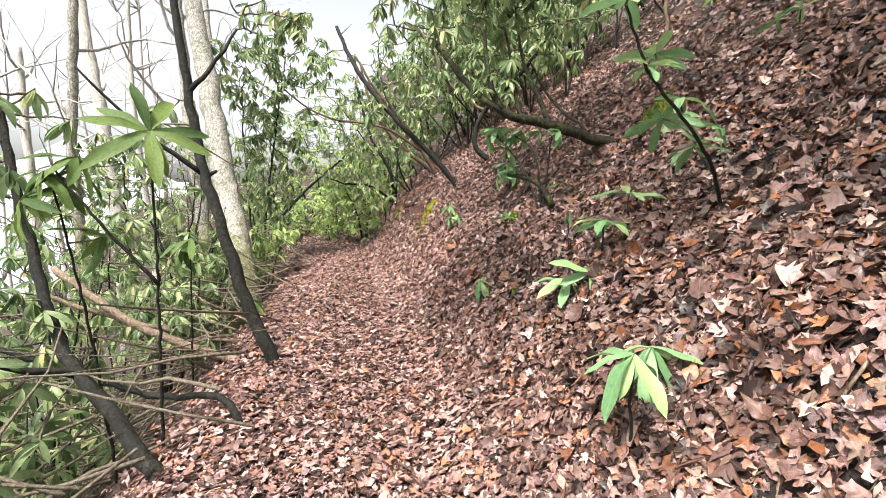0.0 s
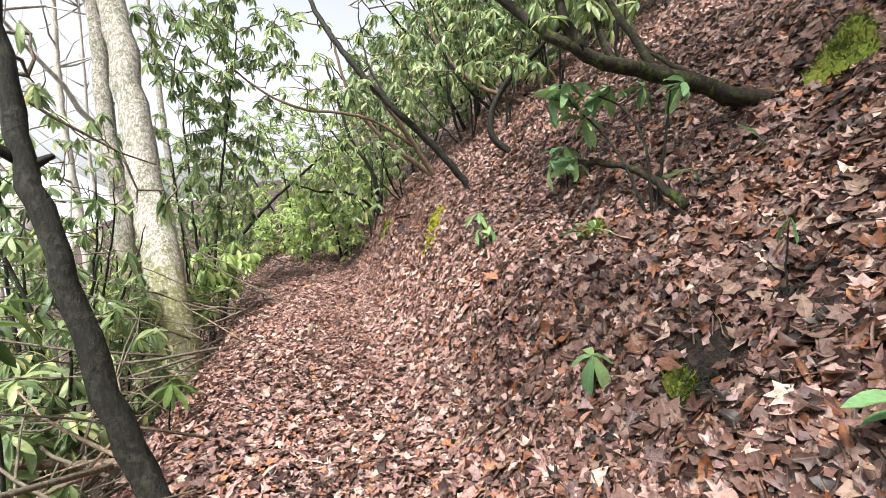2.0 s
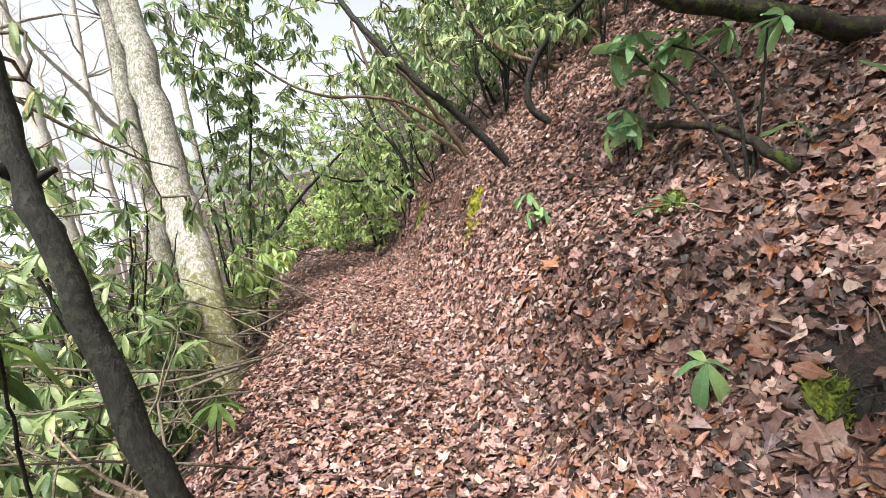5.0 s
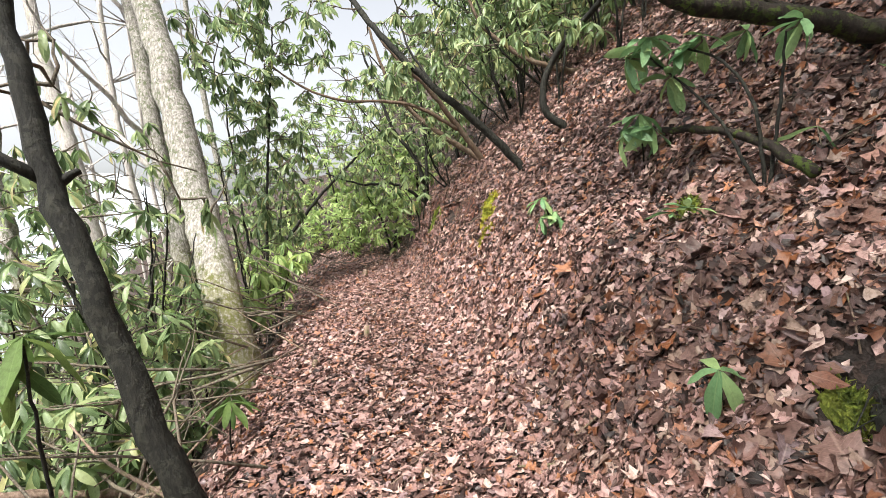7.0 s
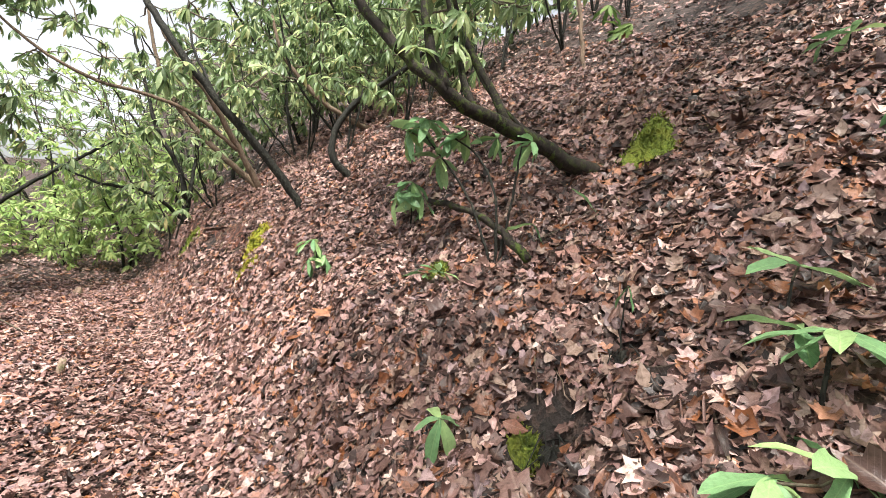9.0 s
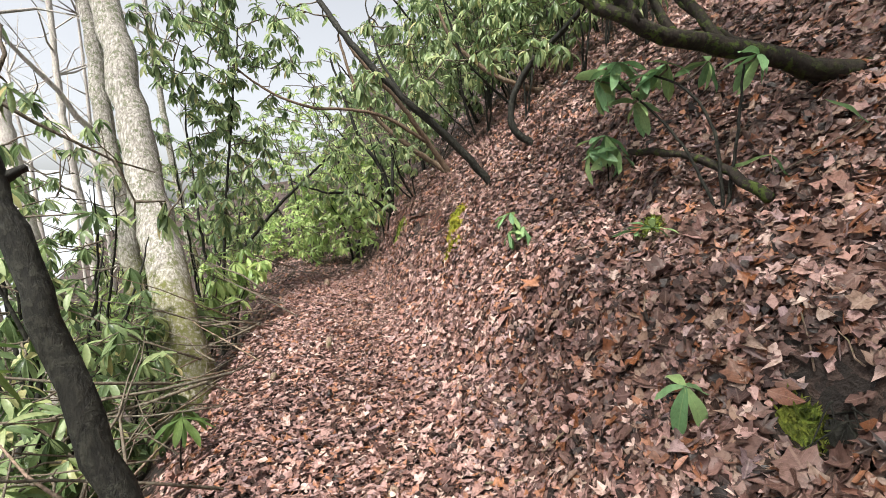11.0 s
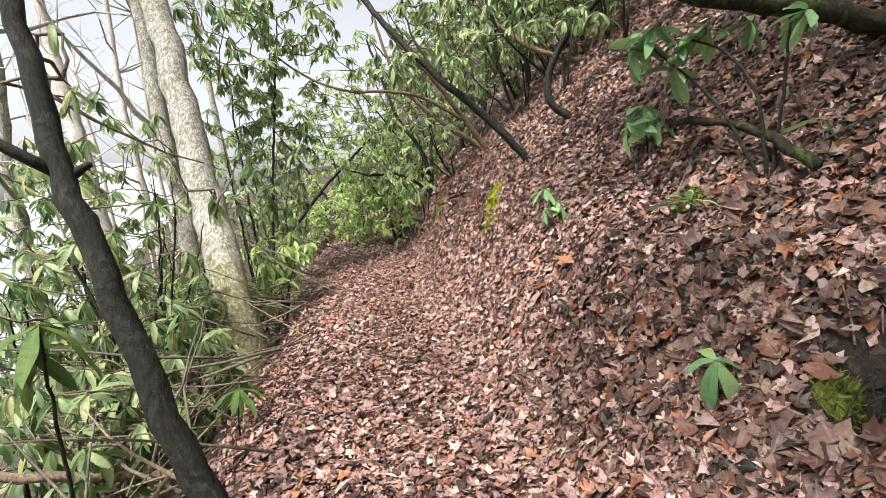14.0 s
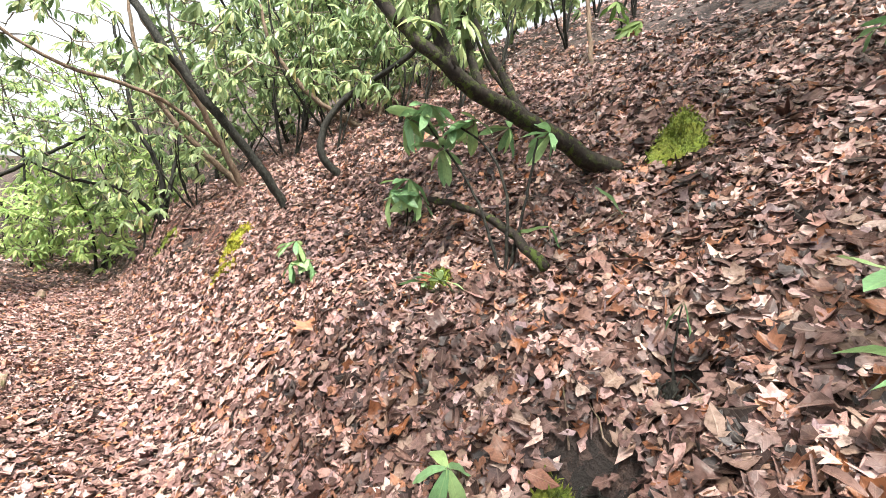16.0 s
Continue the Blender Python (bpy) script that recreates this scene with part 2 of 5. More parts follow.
def part(name, me, parent, label=""):
    """A mesh built in world coordinates, put under its thing."""
    ob = new(name, me)
    ob.parent = parent
    base = parent.location if parent.parent is None else Vector((0, 0, 0))
    ob.matrix_parent_inverse = Matrix.Translation(-Vector(base))
    return tagged(ob, label) if label else ob


def spline(pts, radii, step=0.12, wobble=0.0, seed=0):
    """Catmull-Rom through the points, with radii, resampled to about step."""
    p, r = np.asarray(pts, float), np.asarray(radii, float)
    q = np.vstack([2 * p[0] - p[1], p, 2 * p[-1] - p[-2]])
    out, rad = [], []
    for i in range(len(p) - 1):
        a, b, c, d = q[i:i + 4]
        n = max(2, int(np.linalg.norm(c - b) / step))
        for t in np.arange(n) / n:
            out.append(0.5 * (2 * b + (c - a) * t + (2 * a - 5 * b + 4 * c - d) * t * t + (3 * b - a - 3 * c + d) * t ** 3))
            rad.append(r[i] + (r[i + 1] - r[i]) * t)
    out.append(p[-1])
    rad.append(r[-1])
    out, rad = np.array(out), np.array(rad)
    if wobble:
        g = np.random.default_rng(seed)
        j = g.normal(0, 1, out.shape) * wobble
        j[0] = 0
        out = out + j
    return out, rad


def tube(pts, radii, sides=8, rough=0.0, seed=0):
    """A closed tapered tube; rough: uneven rings. Returns vertices and triangles."""
    p, r = np.asarray(pts, float), np.asarray(radii, float)
    n = len(p)
    tan = np.gradient(p, axis=0)
    tan /= np.linalg.norm(tan, axis=1)[:, None] + 1e-9
    ref = np.array([1.0, 0.2, 0.1]) if abs(tan[0][0]) < 0.8 else np.array([0.1, 1.0, 0.2])
    side = np.cross(tan, ref)
    side /= np.linalg.norm(side, axis=1)[:, None] + 1e-9
    up = np.cross(side, tan)
    ang = np.arange(sides) * 2 * math.pi / sides
    g = np.random.default_rng(seed)
    rr = r[:, None] * (1 + rough * g.normal(0, 1, (n, sides)))
    v = p[:, None] + rr[..., None] * (np.cos(ang)[None, :, None] * side[:, None] + np.sin(ang)[None, :, None] * up[:, None])
    v = np.vstack([v.reshape(-1, 3), p[:1] - tan[:1] * r[0] * 0.3, p[-1:] + tan[-1:] * r[-1] * 0.5])
    i, j = np.meshgrid(np.arange(n - 1), np.arange(sides), indexing="ij")
    a, b = i * sides + j, i * sides + (j + 1) % sides
    c, d = a + sides, b + sides
    f = np.concatenate([np.stack([a, b, d], -1).reshape(-1, 3), np.stack([a, d, c], -1).reshape(-1, 3)])
    k = np.arange(sides)
    cap0 = np.stack([np.full(sides, n * sides), (k + 1) % sides, k], -1)
    cap1 = np.stack([np.full(sides, n * sides + 1), (n - 1) * sides + k, (n - 1) * sides + (k + 1) % sides], -1)
    return v, np.concatenate([f, cap0, cap1])


def joined(pieces):
    vs, fs, off = [], [], 0
    for v, f in pieces:
        vs.append(v)
        fs.append(np.asarray(f) + off)
        off += len(v)
    return np.concatenate(vs), np.concatenate(fs)


# leaf shapes: vertices (x across, y along, z), triangles
def long_leaf(rows=5, half=0.15, fold=0.05, droop=0.18):
    ys = np.linspace(0, 1, rows + 1)[:-1]
    v, f = [], []
    for y in ys:
        w = half * (0.10 + 0.90 * math.sin(math.pi * min(1.0, (y * 0.97 + 0.03) ** 1.25)) ** 0.7)
        z = -droop * y * y
        v += [(-w, y, z + fold * w / half), (0, y, z), (w, y, z + fold * w / half)]
    v.append((0, 1.0, -droop))
    for i in range(rows - 1):
        a = 3 * i
        f += [(a, a + 1, a + 4), (a, a + 4, a + 3), (a + 1, a + 2, a + 5), (a + 1, a + 5, a + 4)]
    a = 3 * (rows - 1)
    f += [(a, a + 1, a + 3), (a + 1, a + 2, a + 3)]
    return np.array(v), np.array(f)


def fan_leaf(outline):
    """A flat leaf from an outline round its centre, with an inner ring so that it can curl."""
    o = np.array(outline, float)
    c = np.array([0.0, 0.45])
    inner = c + (o - c) * 0.5
    n = len(o)
    v = np.vstack([o, inner, c[None]])
    v = np.hstack([v, np.zeros((len(v), 1))])
    f = []
    for i in range(n):
        j = (i + 1) % n
        f += [(i, j, n + j), (i, n + j, n + i), (n + i, n + j, 2 * n)]
    return v, np.array(f)


def maple_outline():
    pts = []
    lobes = [(90, 0.57), (70, 0.38), (42, 0.53), (16, 0.36), (-12, 0.45), (-48, 0.33), (-90, 0.40), (-130, 0.31), (191, 0.43), (163, 0.37), (139, 0.55), (111, 0.36)]
    for a, r in lobes:
        pts.append((r * math.cos(radians(a)), 0.42 + r * math.sin(radians(a))))
    return pts


def oak_outline():
    right = [(0.03, 0.0), (0.16, 0.16), (0.10, 0.27), (0.25, 0.42), (0.15, 0.53), (0.29, 0.72), (0.16, 0.80), (0.10, 0.97)]
    return right + [(-x, y) for x, y in reversed(right)]


def beech_outline():
    right = [(0.02, 0.0), (0.16, 0.14), (0.25, 0.36), (0.25, 0.58), (0.15, 0.82), (0.0, 1.02)]
    return right + [(-x, y) for x, y in reversed(right[1:-1])]


def flat_fan(outline):
    o = np.array(outline, float)
    v = np.hstack([np.vstack([o, [[0.0, 0.45]]]), np.zeros((len(o) + 1, 1))])
    n = len(o)
    return v, np.array([(i, (i + 1) % n, n) for i in range(n)])


def ragged(outline, seed, amount=0.07):
    """A torn, uneven copy of an outline."""
    g = np.random.default_rng(seed)
    o = np.array(outline, float)
    return o + g.normal(0, amount, o.shape)


OAK_FEW = [(0.03, 0.0), (0.17, 0.18), (0.12, 0.30), (0.27, 0.50), (0.18, 0.66), (0.10, 0.97), (-0.14, 0.80), (-0.26, 0.62), (-0.13, 0.42), (-0.20, 0.24)]
SCRAP_FEW = [(0.06, 0.05), (0.13, 0.35), (0.10, 0.75), (-0.04, 0.97), (-0.12, 0.55), (-0.08, 0.12)]
CHIP = [(0.2, 0.2), (0.26, 0.55), (0.02, 0.78), (-0.24, 0.62), (-0.2, 0.25)]
FALLEN_SMALL = [flat_fan(ragged(o, 30 + k)) for k, o in enumerate((maple_outline(), maple_outline(), OAK_FEW, OAK_FEW, beech_outline(), CHIP, SCRAP_FEW, SCRAP_FEW))]
FALLEN = [fan_leaf(ragged(o, 50 + k, 0.03)) for k, o in enumerate((maple_outline(), oak_outline(), beech_outline(), maple_outline()))]


def curled_leaf(turn, half=0.13, rows=4):
    """A dry leaf rolled lengthwise into an open trough; turn: how far the blade closes, in radians."""
    v, f = [], []
    for i in range(rows + 1):
        y = i / rows
        r = half * (0.35 + 0.65 * math.sin(math.pi * min(1.0, y * 0.9 + 0.08))) / max(turn / 2, 0.4)
        for k in range(4):
            a = turn * (k / 3 - 0.5)
            v.append((r * math.sin(a), y, r * (1 - math.cos(a)) + 0.06 * math.sin(3 * y)))
    for i in range(rows):
        for k in range(3):
            a = 4 * i + k
            f += [(a, a + 1, a + 5), (a, a + 5, a + 4)]
    return np.array(v), np.array(f)


CURLED = [curled_leaf(1.6, 0.17), curled_leaf(2.6, 0.15), curled_leaf(4.2, 0.12), curled_leaf(3.2, 0.07)]
EVERGREEN, EVERGREEN_FAR = long_leaf(5, 0.125), long_leaf(3, 0.125)


def leaves_mesh(shape, place, rot, size, curl=None):
    """Many copies of one leaf shape in one array: places (n,3), rotations (n,3,3), sizes (n,), curls (n,3)."""
    v, f = shape
    n, k = len(place), len(v)
    loc = np.repeat(v[None], n, 0)
    if curl is not None:
        x, y = loc[..., 0], loc[..., 1] - 0.45
        loc[..., 2] += curl[:, 0:1] * x * x + curl[:, 1:2] * y * y + curl[:, 2:3] * x * y
    w = np.einsum("nij,nkj->nki", rot, loc * size[:, None, None]) + place[:, None]
    blade = np.repeat(np.stack([v[:, 0] / (np.abs(v[:, 0]).max() + 1e-6), v[:, 1], v[:, 2]], -1)[None], n, 0)
    faces = f[None] + (np.arange(n) * k)[:, None, None]
    return w.reshape(-1, 3), faces.reshape(-1, 3), blade.reshape(-1, 3)


def frame_from(y_axis, z_hint):
    """Rotations (n,3,3) whose y columns are the given directions and whose z columns lean to z_hint."""
    y = y_axis / (np.linalg.norm(y_axis, axis=1)[:, None] + 1e-9)
    x = np.cross(y, z_hint)
    x /= np.linalg.norm(x, axis=1)[:, None] + 1e-9
    return np.stack([x, y, np.cross(x, y)], -1)


def whorls(g, tips, axes, count, length, shape, droop=(65, 125)):
    """Leaf rosettes at branch tips: long leaves that radiate from each tip and hang."""
    place, ydir, hint, size = [], [], [], []
    for p, a in zip(tips, axes):
        a = 0.6 * a / (np.linalg.norm(a) + 1e-9) + np.array([0, 0, 0.8])
        a = a / np.linalg.norm(a)
        u = np.cross(a, (0.3, 0.9, 0.2))
        u /= np.linalg.norm(u) + 1e-9
        w = np.cross(a, u)
        n = int(g.integers(count[0], count[1] + 1))
        first, hang = g.uniform(0, 6.28), g.uniform(*droop)
        for i in range(n):
            t = first + 6.283 * i / n + g.normal(0, 0.22)
            th = radians(hang + g.normal(0, 14))
            d = a * math.cos(th) + (u * math.cos(t) + w * math.sin(t)) * math.sin(th)
            d = d + np.array([0, 0, -0.3])
            place.append(p - a * g.uniform(0, 0.03))
            ydir.append(d)
            hint.append(a * 1.0 + g.normal(0, 0.25, 3))
            size.append(length * g.uniform(0.65, 1.15))
    place, ydir, hint, size = map(np.array, (place, ydir, hint, size))
    curl = np.stack([g.uniform(-1.2, 2.2, len(size)), g.uniform(-0.35, 0.05, len(size)), g.normal(0, 0.3, len(size))], -1)
    return leaves_mesh(shape, place, frame_from(ydir, hint), size, curl)


# ---------------------------------------------------------------- the ground
PX = [-400, -120, -60, -25, -8, -3, -1.7, -1.15, -0.85, -0.6, 0.0, 0.55, 0.75, 1.0, 1.4, 1.6, 2.0, 2.2, 2.6, 2.9, 3.3, 3.6, 4.06, 6, 10, 20, 60, 400]
PZ = [-44, -44, -38, -22, -7.2, -2.1, -0.82, -0.27, -0.05, 0.0, 0.0, 0.03, 0.09, 0.27, 0.75, 1.0, 1.33, 1.48, 1.95, 2.15, 2.62, 2.90, 3.25, 4.9, 7.9, 14, 34, 70]
HOLLOWS = [(1.50, 1.06, 0.17, 0.32), (1.84, 1.00, 0.11, 0.20), (1.35, 5.6, 0.30, 0.22), (1.15, 6.3, 0.30, 0.22), (1.75, 3.6, 0.16, 0.14),
           (2.1, 1.75, 0.16, 0.10), (2.6, 1.55, 0.15, 0.10), (2.55, 0.05, 0.3, 0.25), (1.55, 2.6, 0.10, 0.05), (0.95, 3.0, 0.14, 0.05)]


CLEARED = [(2.91, 1.66, 0.20), (1.51, 1.10, 0.17), (1.42, 5.15, 0.13), (1.30, 4.85, 0.11), (1.17, 4.52, 0.10), (1.24, 6.9, 0.17), (1.26, 6.55, 0.15), (1.18, 7.3, 0.16), (1.20, 7.8, 0.14), (1.33, 5.95, 0.12), (1.40, 1.22, 0.08), (1.80, 2.33, 0.08), (1.10, 7.4, 0.2), (1.40, 5.75, 0.09), (1.28, 6.2, 0.09)]


def smooth(v, lo, hi):
    t = np.clip((v - lo) / (hi - lo), 0, 1)
    return t * t * (3 - 2 * t)


def lumps(x, y, size, seed):
    g = np.random.default_rng(seed)
    z = np.zeros_like(x)
    for _ in range(9):
        a, ph, k = g.uniform(0, 6.28), g.uniform(0, 6.28), g.uniform(0.6, 1.7) * 6.28 / size
        z = z + np.sin((x * math.cos(a) + y * math.sin(a)) * k + ph)
    return z / 3.0


def ground_z(x, y):
    """Height of the ground: a trail along +y, a bank up to +x, a drop to -x."""
    x, y = np.asarray(x, float), np.asarray(y, float)
    bend = np.clip(y - 9.5, 0, 30)
    xb = x + 0.05 * bend ** 2 / (1 + 0.06 * bend)
    shift = -0.115 * (np.clip(y, 1.5, 7.0) - 1.5)
    u = xb - shift * smooth(xb, 0.3, 1.5)
    z = np.interp(u, PX, PZ)
    z = np.where(z > 0, z * (1 - (0.62 - 0.5 * smooth(x, 0.8, 3.0)) * smooth(y, 8.5, 15)), z)
    z = z + 0.022 * (np.clip(y, 2, 14) - 2)
    near = np.exp(-((x - 1) / 9) ** 2 - ((y - 4) / 18) ** 2)
    side = smooth(np.abs(u - 0.0), 0.5, 1.2)
    z = z + near * (0.012 + 0.030 * side) * lumps(x, y, 0.9, 3) + near * (0.006 + 0.012 * side) * lumps(x, y, 0.3, 4)
    z = z + 0.3 * smooth(np.hypot(x, y - 4), 14, 40) * lumps(x, y, 9.0, 5)
    for hx, hy, r, d in HOLLOWS:
        z = z - d * np.exp(-((x - hx) ** 2 + (y - hy) ** 2) / (r * r))
    return z


def ground_at(x, y):
    return float(ground_z(np.array([x]), np.array([y]))[0])


def ground_normal(x, y, e=0.05):
    dx = (ground_z(x + e, y) - ground_z(x - e, y)) / (2 * e)
    dy = (ground_z(x, y + e) - ground_z(x, y - e)) / (2 * e)
    n = np.stack([-dx, -dy, np.ones_like(dx)], -1)
    return n / np.linalg.norm(n, axis=1)[:, None]


def axis_steps(lo, hi, fine, far):
    mid = np.arange(lo, hi, fine)
    out, s = [], fine
    v = hi
    while v < far:
        out.append(v)
        s *= 1.17
        v += s
    out.append(far)
    left, s, v = [], fine, lo - fine
    while v > -far:
        left.append(v)
        s *= 1.17
        v -= s
    left.append(-far)
    return np.concatenate([left[::-1], mid, out])


def build_ground():
    xs, ys = axis_steps(-2.2, 4.6, 0.05, 400), axis_steps(-2.6, 8.5, 0.05, 400)
    X, Y = np.meshgrid(xs, ys)
    Z = ground_z(X.ravel(), Y.ravel())
    v = np.stack([X.ravel(), Y.ravel(), Z], -1)
    i, j = np.meshgrid(np.arange(len(ys) - 1), np.arange(len(xs) - 1), indexing="ij")
    a = (i * len(xs) + j).ravel()
    f = np.stack([a, a + 1, a + 1 + len(xs), a + len(xs)], -1)
    ob = new("ground", mesh_of("ground", v, f, M_SOIL))
    return tagged(ob, "dark forest soil of a narrow trail cut into a steep hillside", "ground", kind="structure")


ground = build_ground()


def litter_field(g, n, x0, x1, y0, y1, size):
    """Random fallen leaves on the ground: place, rotation, size, curl."""
    x, y = g.uniform(x0, x1, n), g.uniform(y0, y1, n)
    keep = np.ones(n, bool)
    for hx, hy, r, d in HOLLOWS:
        keep &= g.uniform(0, 1, n) > min(0.97, 6.0 * d) * np.exp(-((x - hx) ** 2 + (y - hy) ** 2) / (r * r * 0.8))
    for hx, hy, r in CLEARED:
        keep &= (x - hx) ** 2 + (y - hy) ** 2 > r * r * g.uniform(0.3, 1.3, n)
    x, y = x[keep], y[keep]
    n = len(x)
    nor = ground_normal(x, y)
    z = ground_z(x, y)
    place = np.stack([x, y, z], -1) + nor * g.uniform(0.0, 0.050, n)[:, None]
    ang = g.uniform(0, 6.283, n)
    e1 = np.cross(nor, np.array([0.0, 1.0, 0.0]))
    e1 /= np.linalg.norm(e1, axis=1)[:, None]
    e2 = np.cross(nor, e1)
    ydir = e1 * np.cos(ang)[:, None] + e2 * np.sin(ang)[:, None]
    tilt = nor + g.normal(0, 0.24, (n, 3))
    ydir = ydir + nor * g.normal(0, 0.14, n)[:, None]
    s = g.uniform(size[0], size[1], n) * np.where(g.uniform(0, 1, n) < 0.12, 1.35, 1.0)
    curl = np.stack([g.normal(0.3, 1.2, n), g.normal(0.1, 0.5, n), g.normal(0, 0.8, n)], -1)
    return place, frame_from(ydir, tilt), s, curl


def build_litter():
    g = np.random.default_rng(21)
    zones = [  # name, label, shapes, count of leaves, x, y, size, material
        ("trail_leaf_litter", "trampled pinkish brown leaves and scraps covering the foot trail", FALLEN_SMALL, 59800, (-1.15, 1.15), (-2.6, 9.0), (0.029, 0.072), M_LITTER),
        ("curled_trail_leaves", "narrow curled brown leaves lying on the trail", CURLED, 11700, (-1.1, 1.2), (-2.6, 9.0), (0.028, 0.072), M_LITTER),
        ("damp_trail_leaves", "damp dark leaves trodden into the middle of the trail", FALLEN_SMALL, 6700, (-0.10, 0.45), (-2.6, 7.0), (0.028, 0.060), M_SHADED_WET),
        # On the bank the darker leaf colour stands in for shade.
        ("near_bank_leaf_litter", "layer of broken brown leaves on the near bank", FALLEN_SMALL, 20800, (0.80, 2.9), (-1.2, 2.6), (0.038, 0.086), M_SHADED_WET),
        ("large_bank_leaves", "large fallen maple and oak leaves lying on the bank", FALLEN, 3300, (1.2, 3.4), (-1.2, 2.8), (0.062, 0.120), M_SHADED_WET),
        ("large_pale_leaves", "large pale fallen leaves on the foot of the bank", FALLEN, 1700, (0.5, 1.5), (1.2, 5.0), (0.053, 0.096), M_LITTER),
        ("curled_bank_leaves", "curled brown leaves and leaf stalks on the bank", CURLED, 10400, (0.85, 3.4), (-1.2, 6.0), (0.043, 0.096), M_SHADED_WET),
        ("bank_leaf_litter", "fallen brown leaves deep on the bank", FALLEN_SMALL, 33800, (0.80, 5.0), (-2.6, 8.5), (0.038, 0.086), M_SHADED_WET),
        ("pale_bank_leaf_litter", "pale leaves strewn up the foot of the bank", FALLEN_SMALL, 17000, (0.75, 1.75), (-2.4, 6.5), (0.034, 0.077), M_LITTER),
        ("pale_far_bank_leaf_litter", "pale leaves strewn over the bank", FALLEN_SMALL, 39000, (0.80, 4.2), (2.0, 8.5), (0.034, 0.078), M_LITTER),
        ("pale_upper_bank_leaves", "pale tan and orange leaves on the upper part of the near bank", FALLEN_SMALL, 12000, (1.65, 4.2), (-0.8, 2.2), (0.038, 0.090), M_LITTER),
        ("upper_slope_leaf_litter", "fallen brown leaves on the upper hillside", FALLEN_SMALL, 16800, (1.0, 9.0), (-4.0, 14.0), (0.054, 0.108), M_LITTER),
        ("lower_slope_leaf_litter", "brown leaves and debris below the trail edge", FALLEN_SMALL, 8400, (-5.0, -0.9), (-3.0, 14.0), (0.045, 0.090), M_LITTER),
        ("far_trail_leaf_litter", "pale brown leaves on the far trail", FALLEN_SMALL, 9400, (-3.0, 2.2), (8.5, 16.0), (0.045, 0.086), M_LITTER),
    ]
    for name, label, shapes, count, xr, yr, size, mat in zones:
        vs, fs, bs, off = [], [], [], 0
        for shape in shapes:
            place, rot, s, curl = litter_field(g, count // len(shapes), *xr, *yr, size)
            v, f, b = leaves_mesh(shape, place, rot, s, curl)
            vs.append(v)
            fs.append(f + off)
            bs.append(b)
            off += len(v)
        ob = new(name, mesh_of(name, np.concatenate(vs), np.concatenate(fs), mat, True, np.concatenate(bs)))
        tagged(ob, label, "leaf litter", kind="stuff")


build_litter()


# ---------------------------------------------------------------- shrubs and trees
def grow(g, stems, sites, r_twig=0.006, sag=0.04):
    """Twigs that join each site to the nearest stem or earlier twig. Returns tubes, tips and their directions."""
    nodes = np.concatenate([s for s in stems])
    order = np.argsort([np.min(np.linalg.norm(nodes - p, axis=1)) for p in sites])
    pieces, tips, axes = [], [], []
    for k in order:
        p = sites[k]
        d = np.linalg.norm(nodes - p, axis=1) + 0.9 * np.clip(nodes[:, 2] - p[2], 0, None)
        q = nodes[np.argmin(d)]
        length = np.linalg.norm(p - q)
        if length < 0.04:
            continue
        mid = (p + q) / 2 + g.normal(0, 0.09, 3) * length + np.array([0, 0, -sag * length])
        t = np.array([0, 0.25, 0.5, 0.75, 1.0])[:, None]
        line = (1 - t) ** 2 * q + 2 * t * (1 - t) * mid + t * t * p
        line[1:4] += g.normal(0, 0.02, (3, 3)) * length
        rad = r_twig * np.linspace(1 + 0.9 * min(length, 1.5), 0.55, 5)
        pieces.append(tube(line, rad, 4 if length < 0.5 else 5))
        nodes = np.concatenate([nodes, line[1:4]])
        tips.append(p)
        axes.append(p - mid + np.array([0, 0, 0.25 * length]))
    return pieces, np.array(tips), np.array(axes)


def cloud(g, n, centre, radius, low=0.35):
    """n places in an ellipsoid, thicker towards its outside, not below the ground."""
    out = np.zeros((0, 3))
    for _ in range(40):
        d = g.normal(0, 1, (2 * n, 3))
        d /= np.linalg.norm(d, axis=1)[:, None]
        p = np.array(centre) + np.array(radius) * d * (g.uniform(0.25, 1.0, 2 * n) ** 0.6)[:, None]
        out = np.concatenate([out, p[p[:, 2] > ground_z(p[:, 0], p[:, 1]) + low]])
        if len(out) >= n:
            break
    return out[:n]


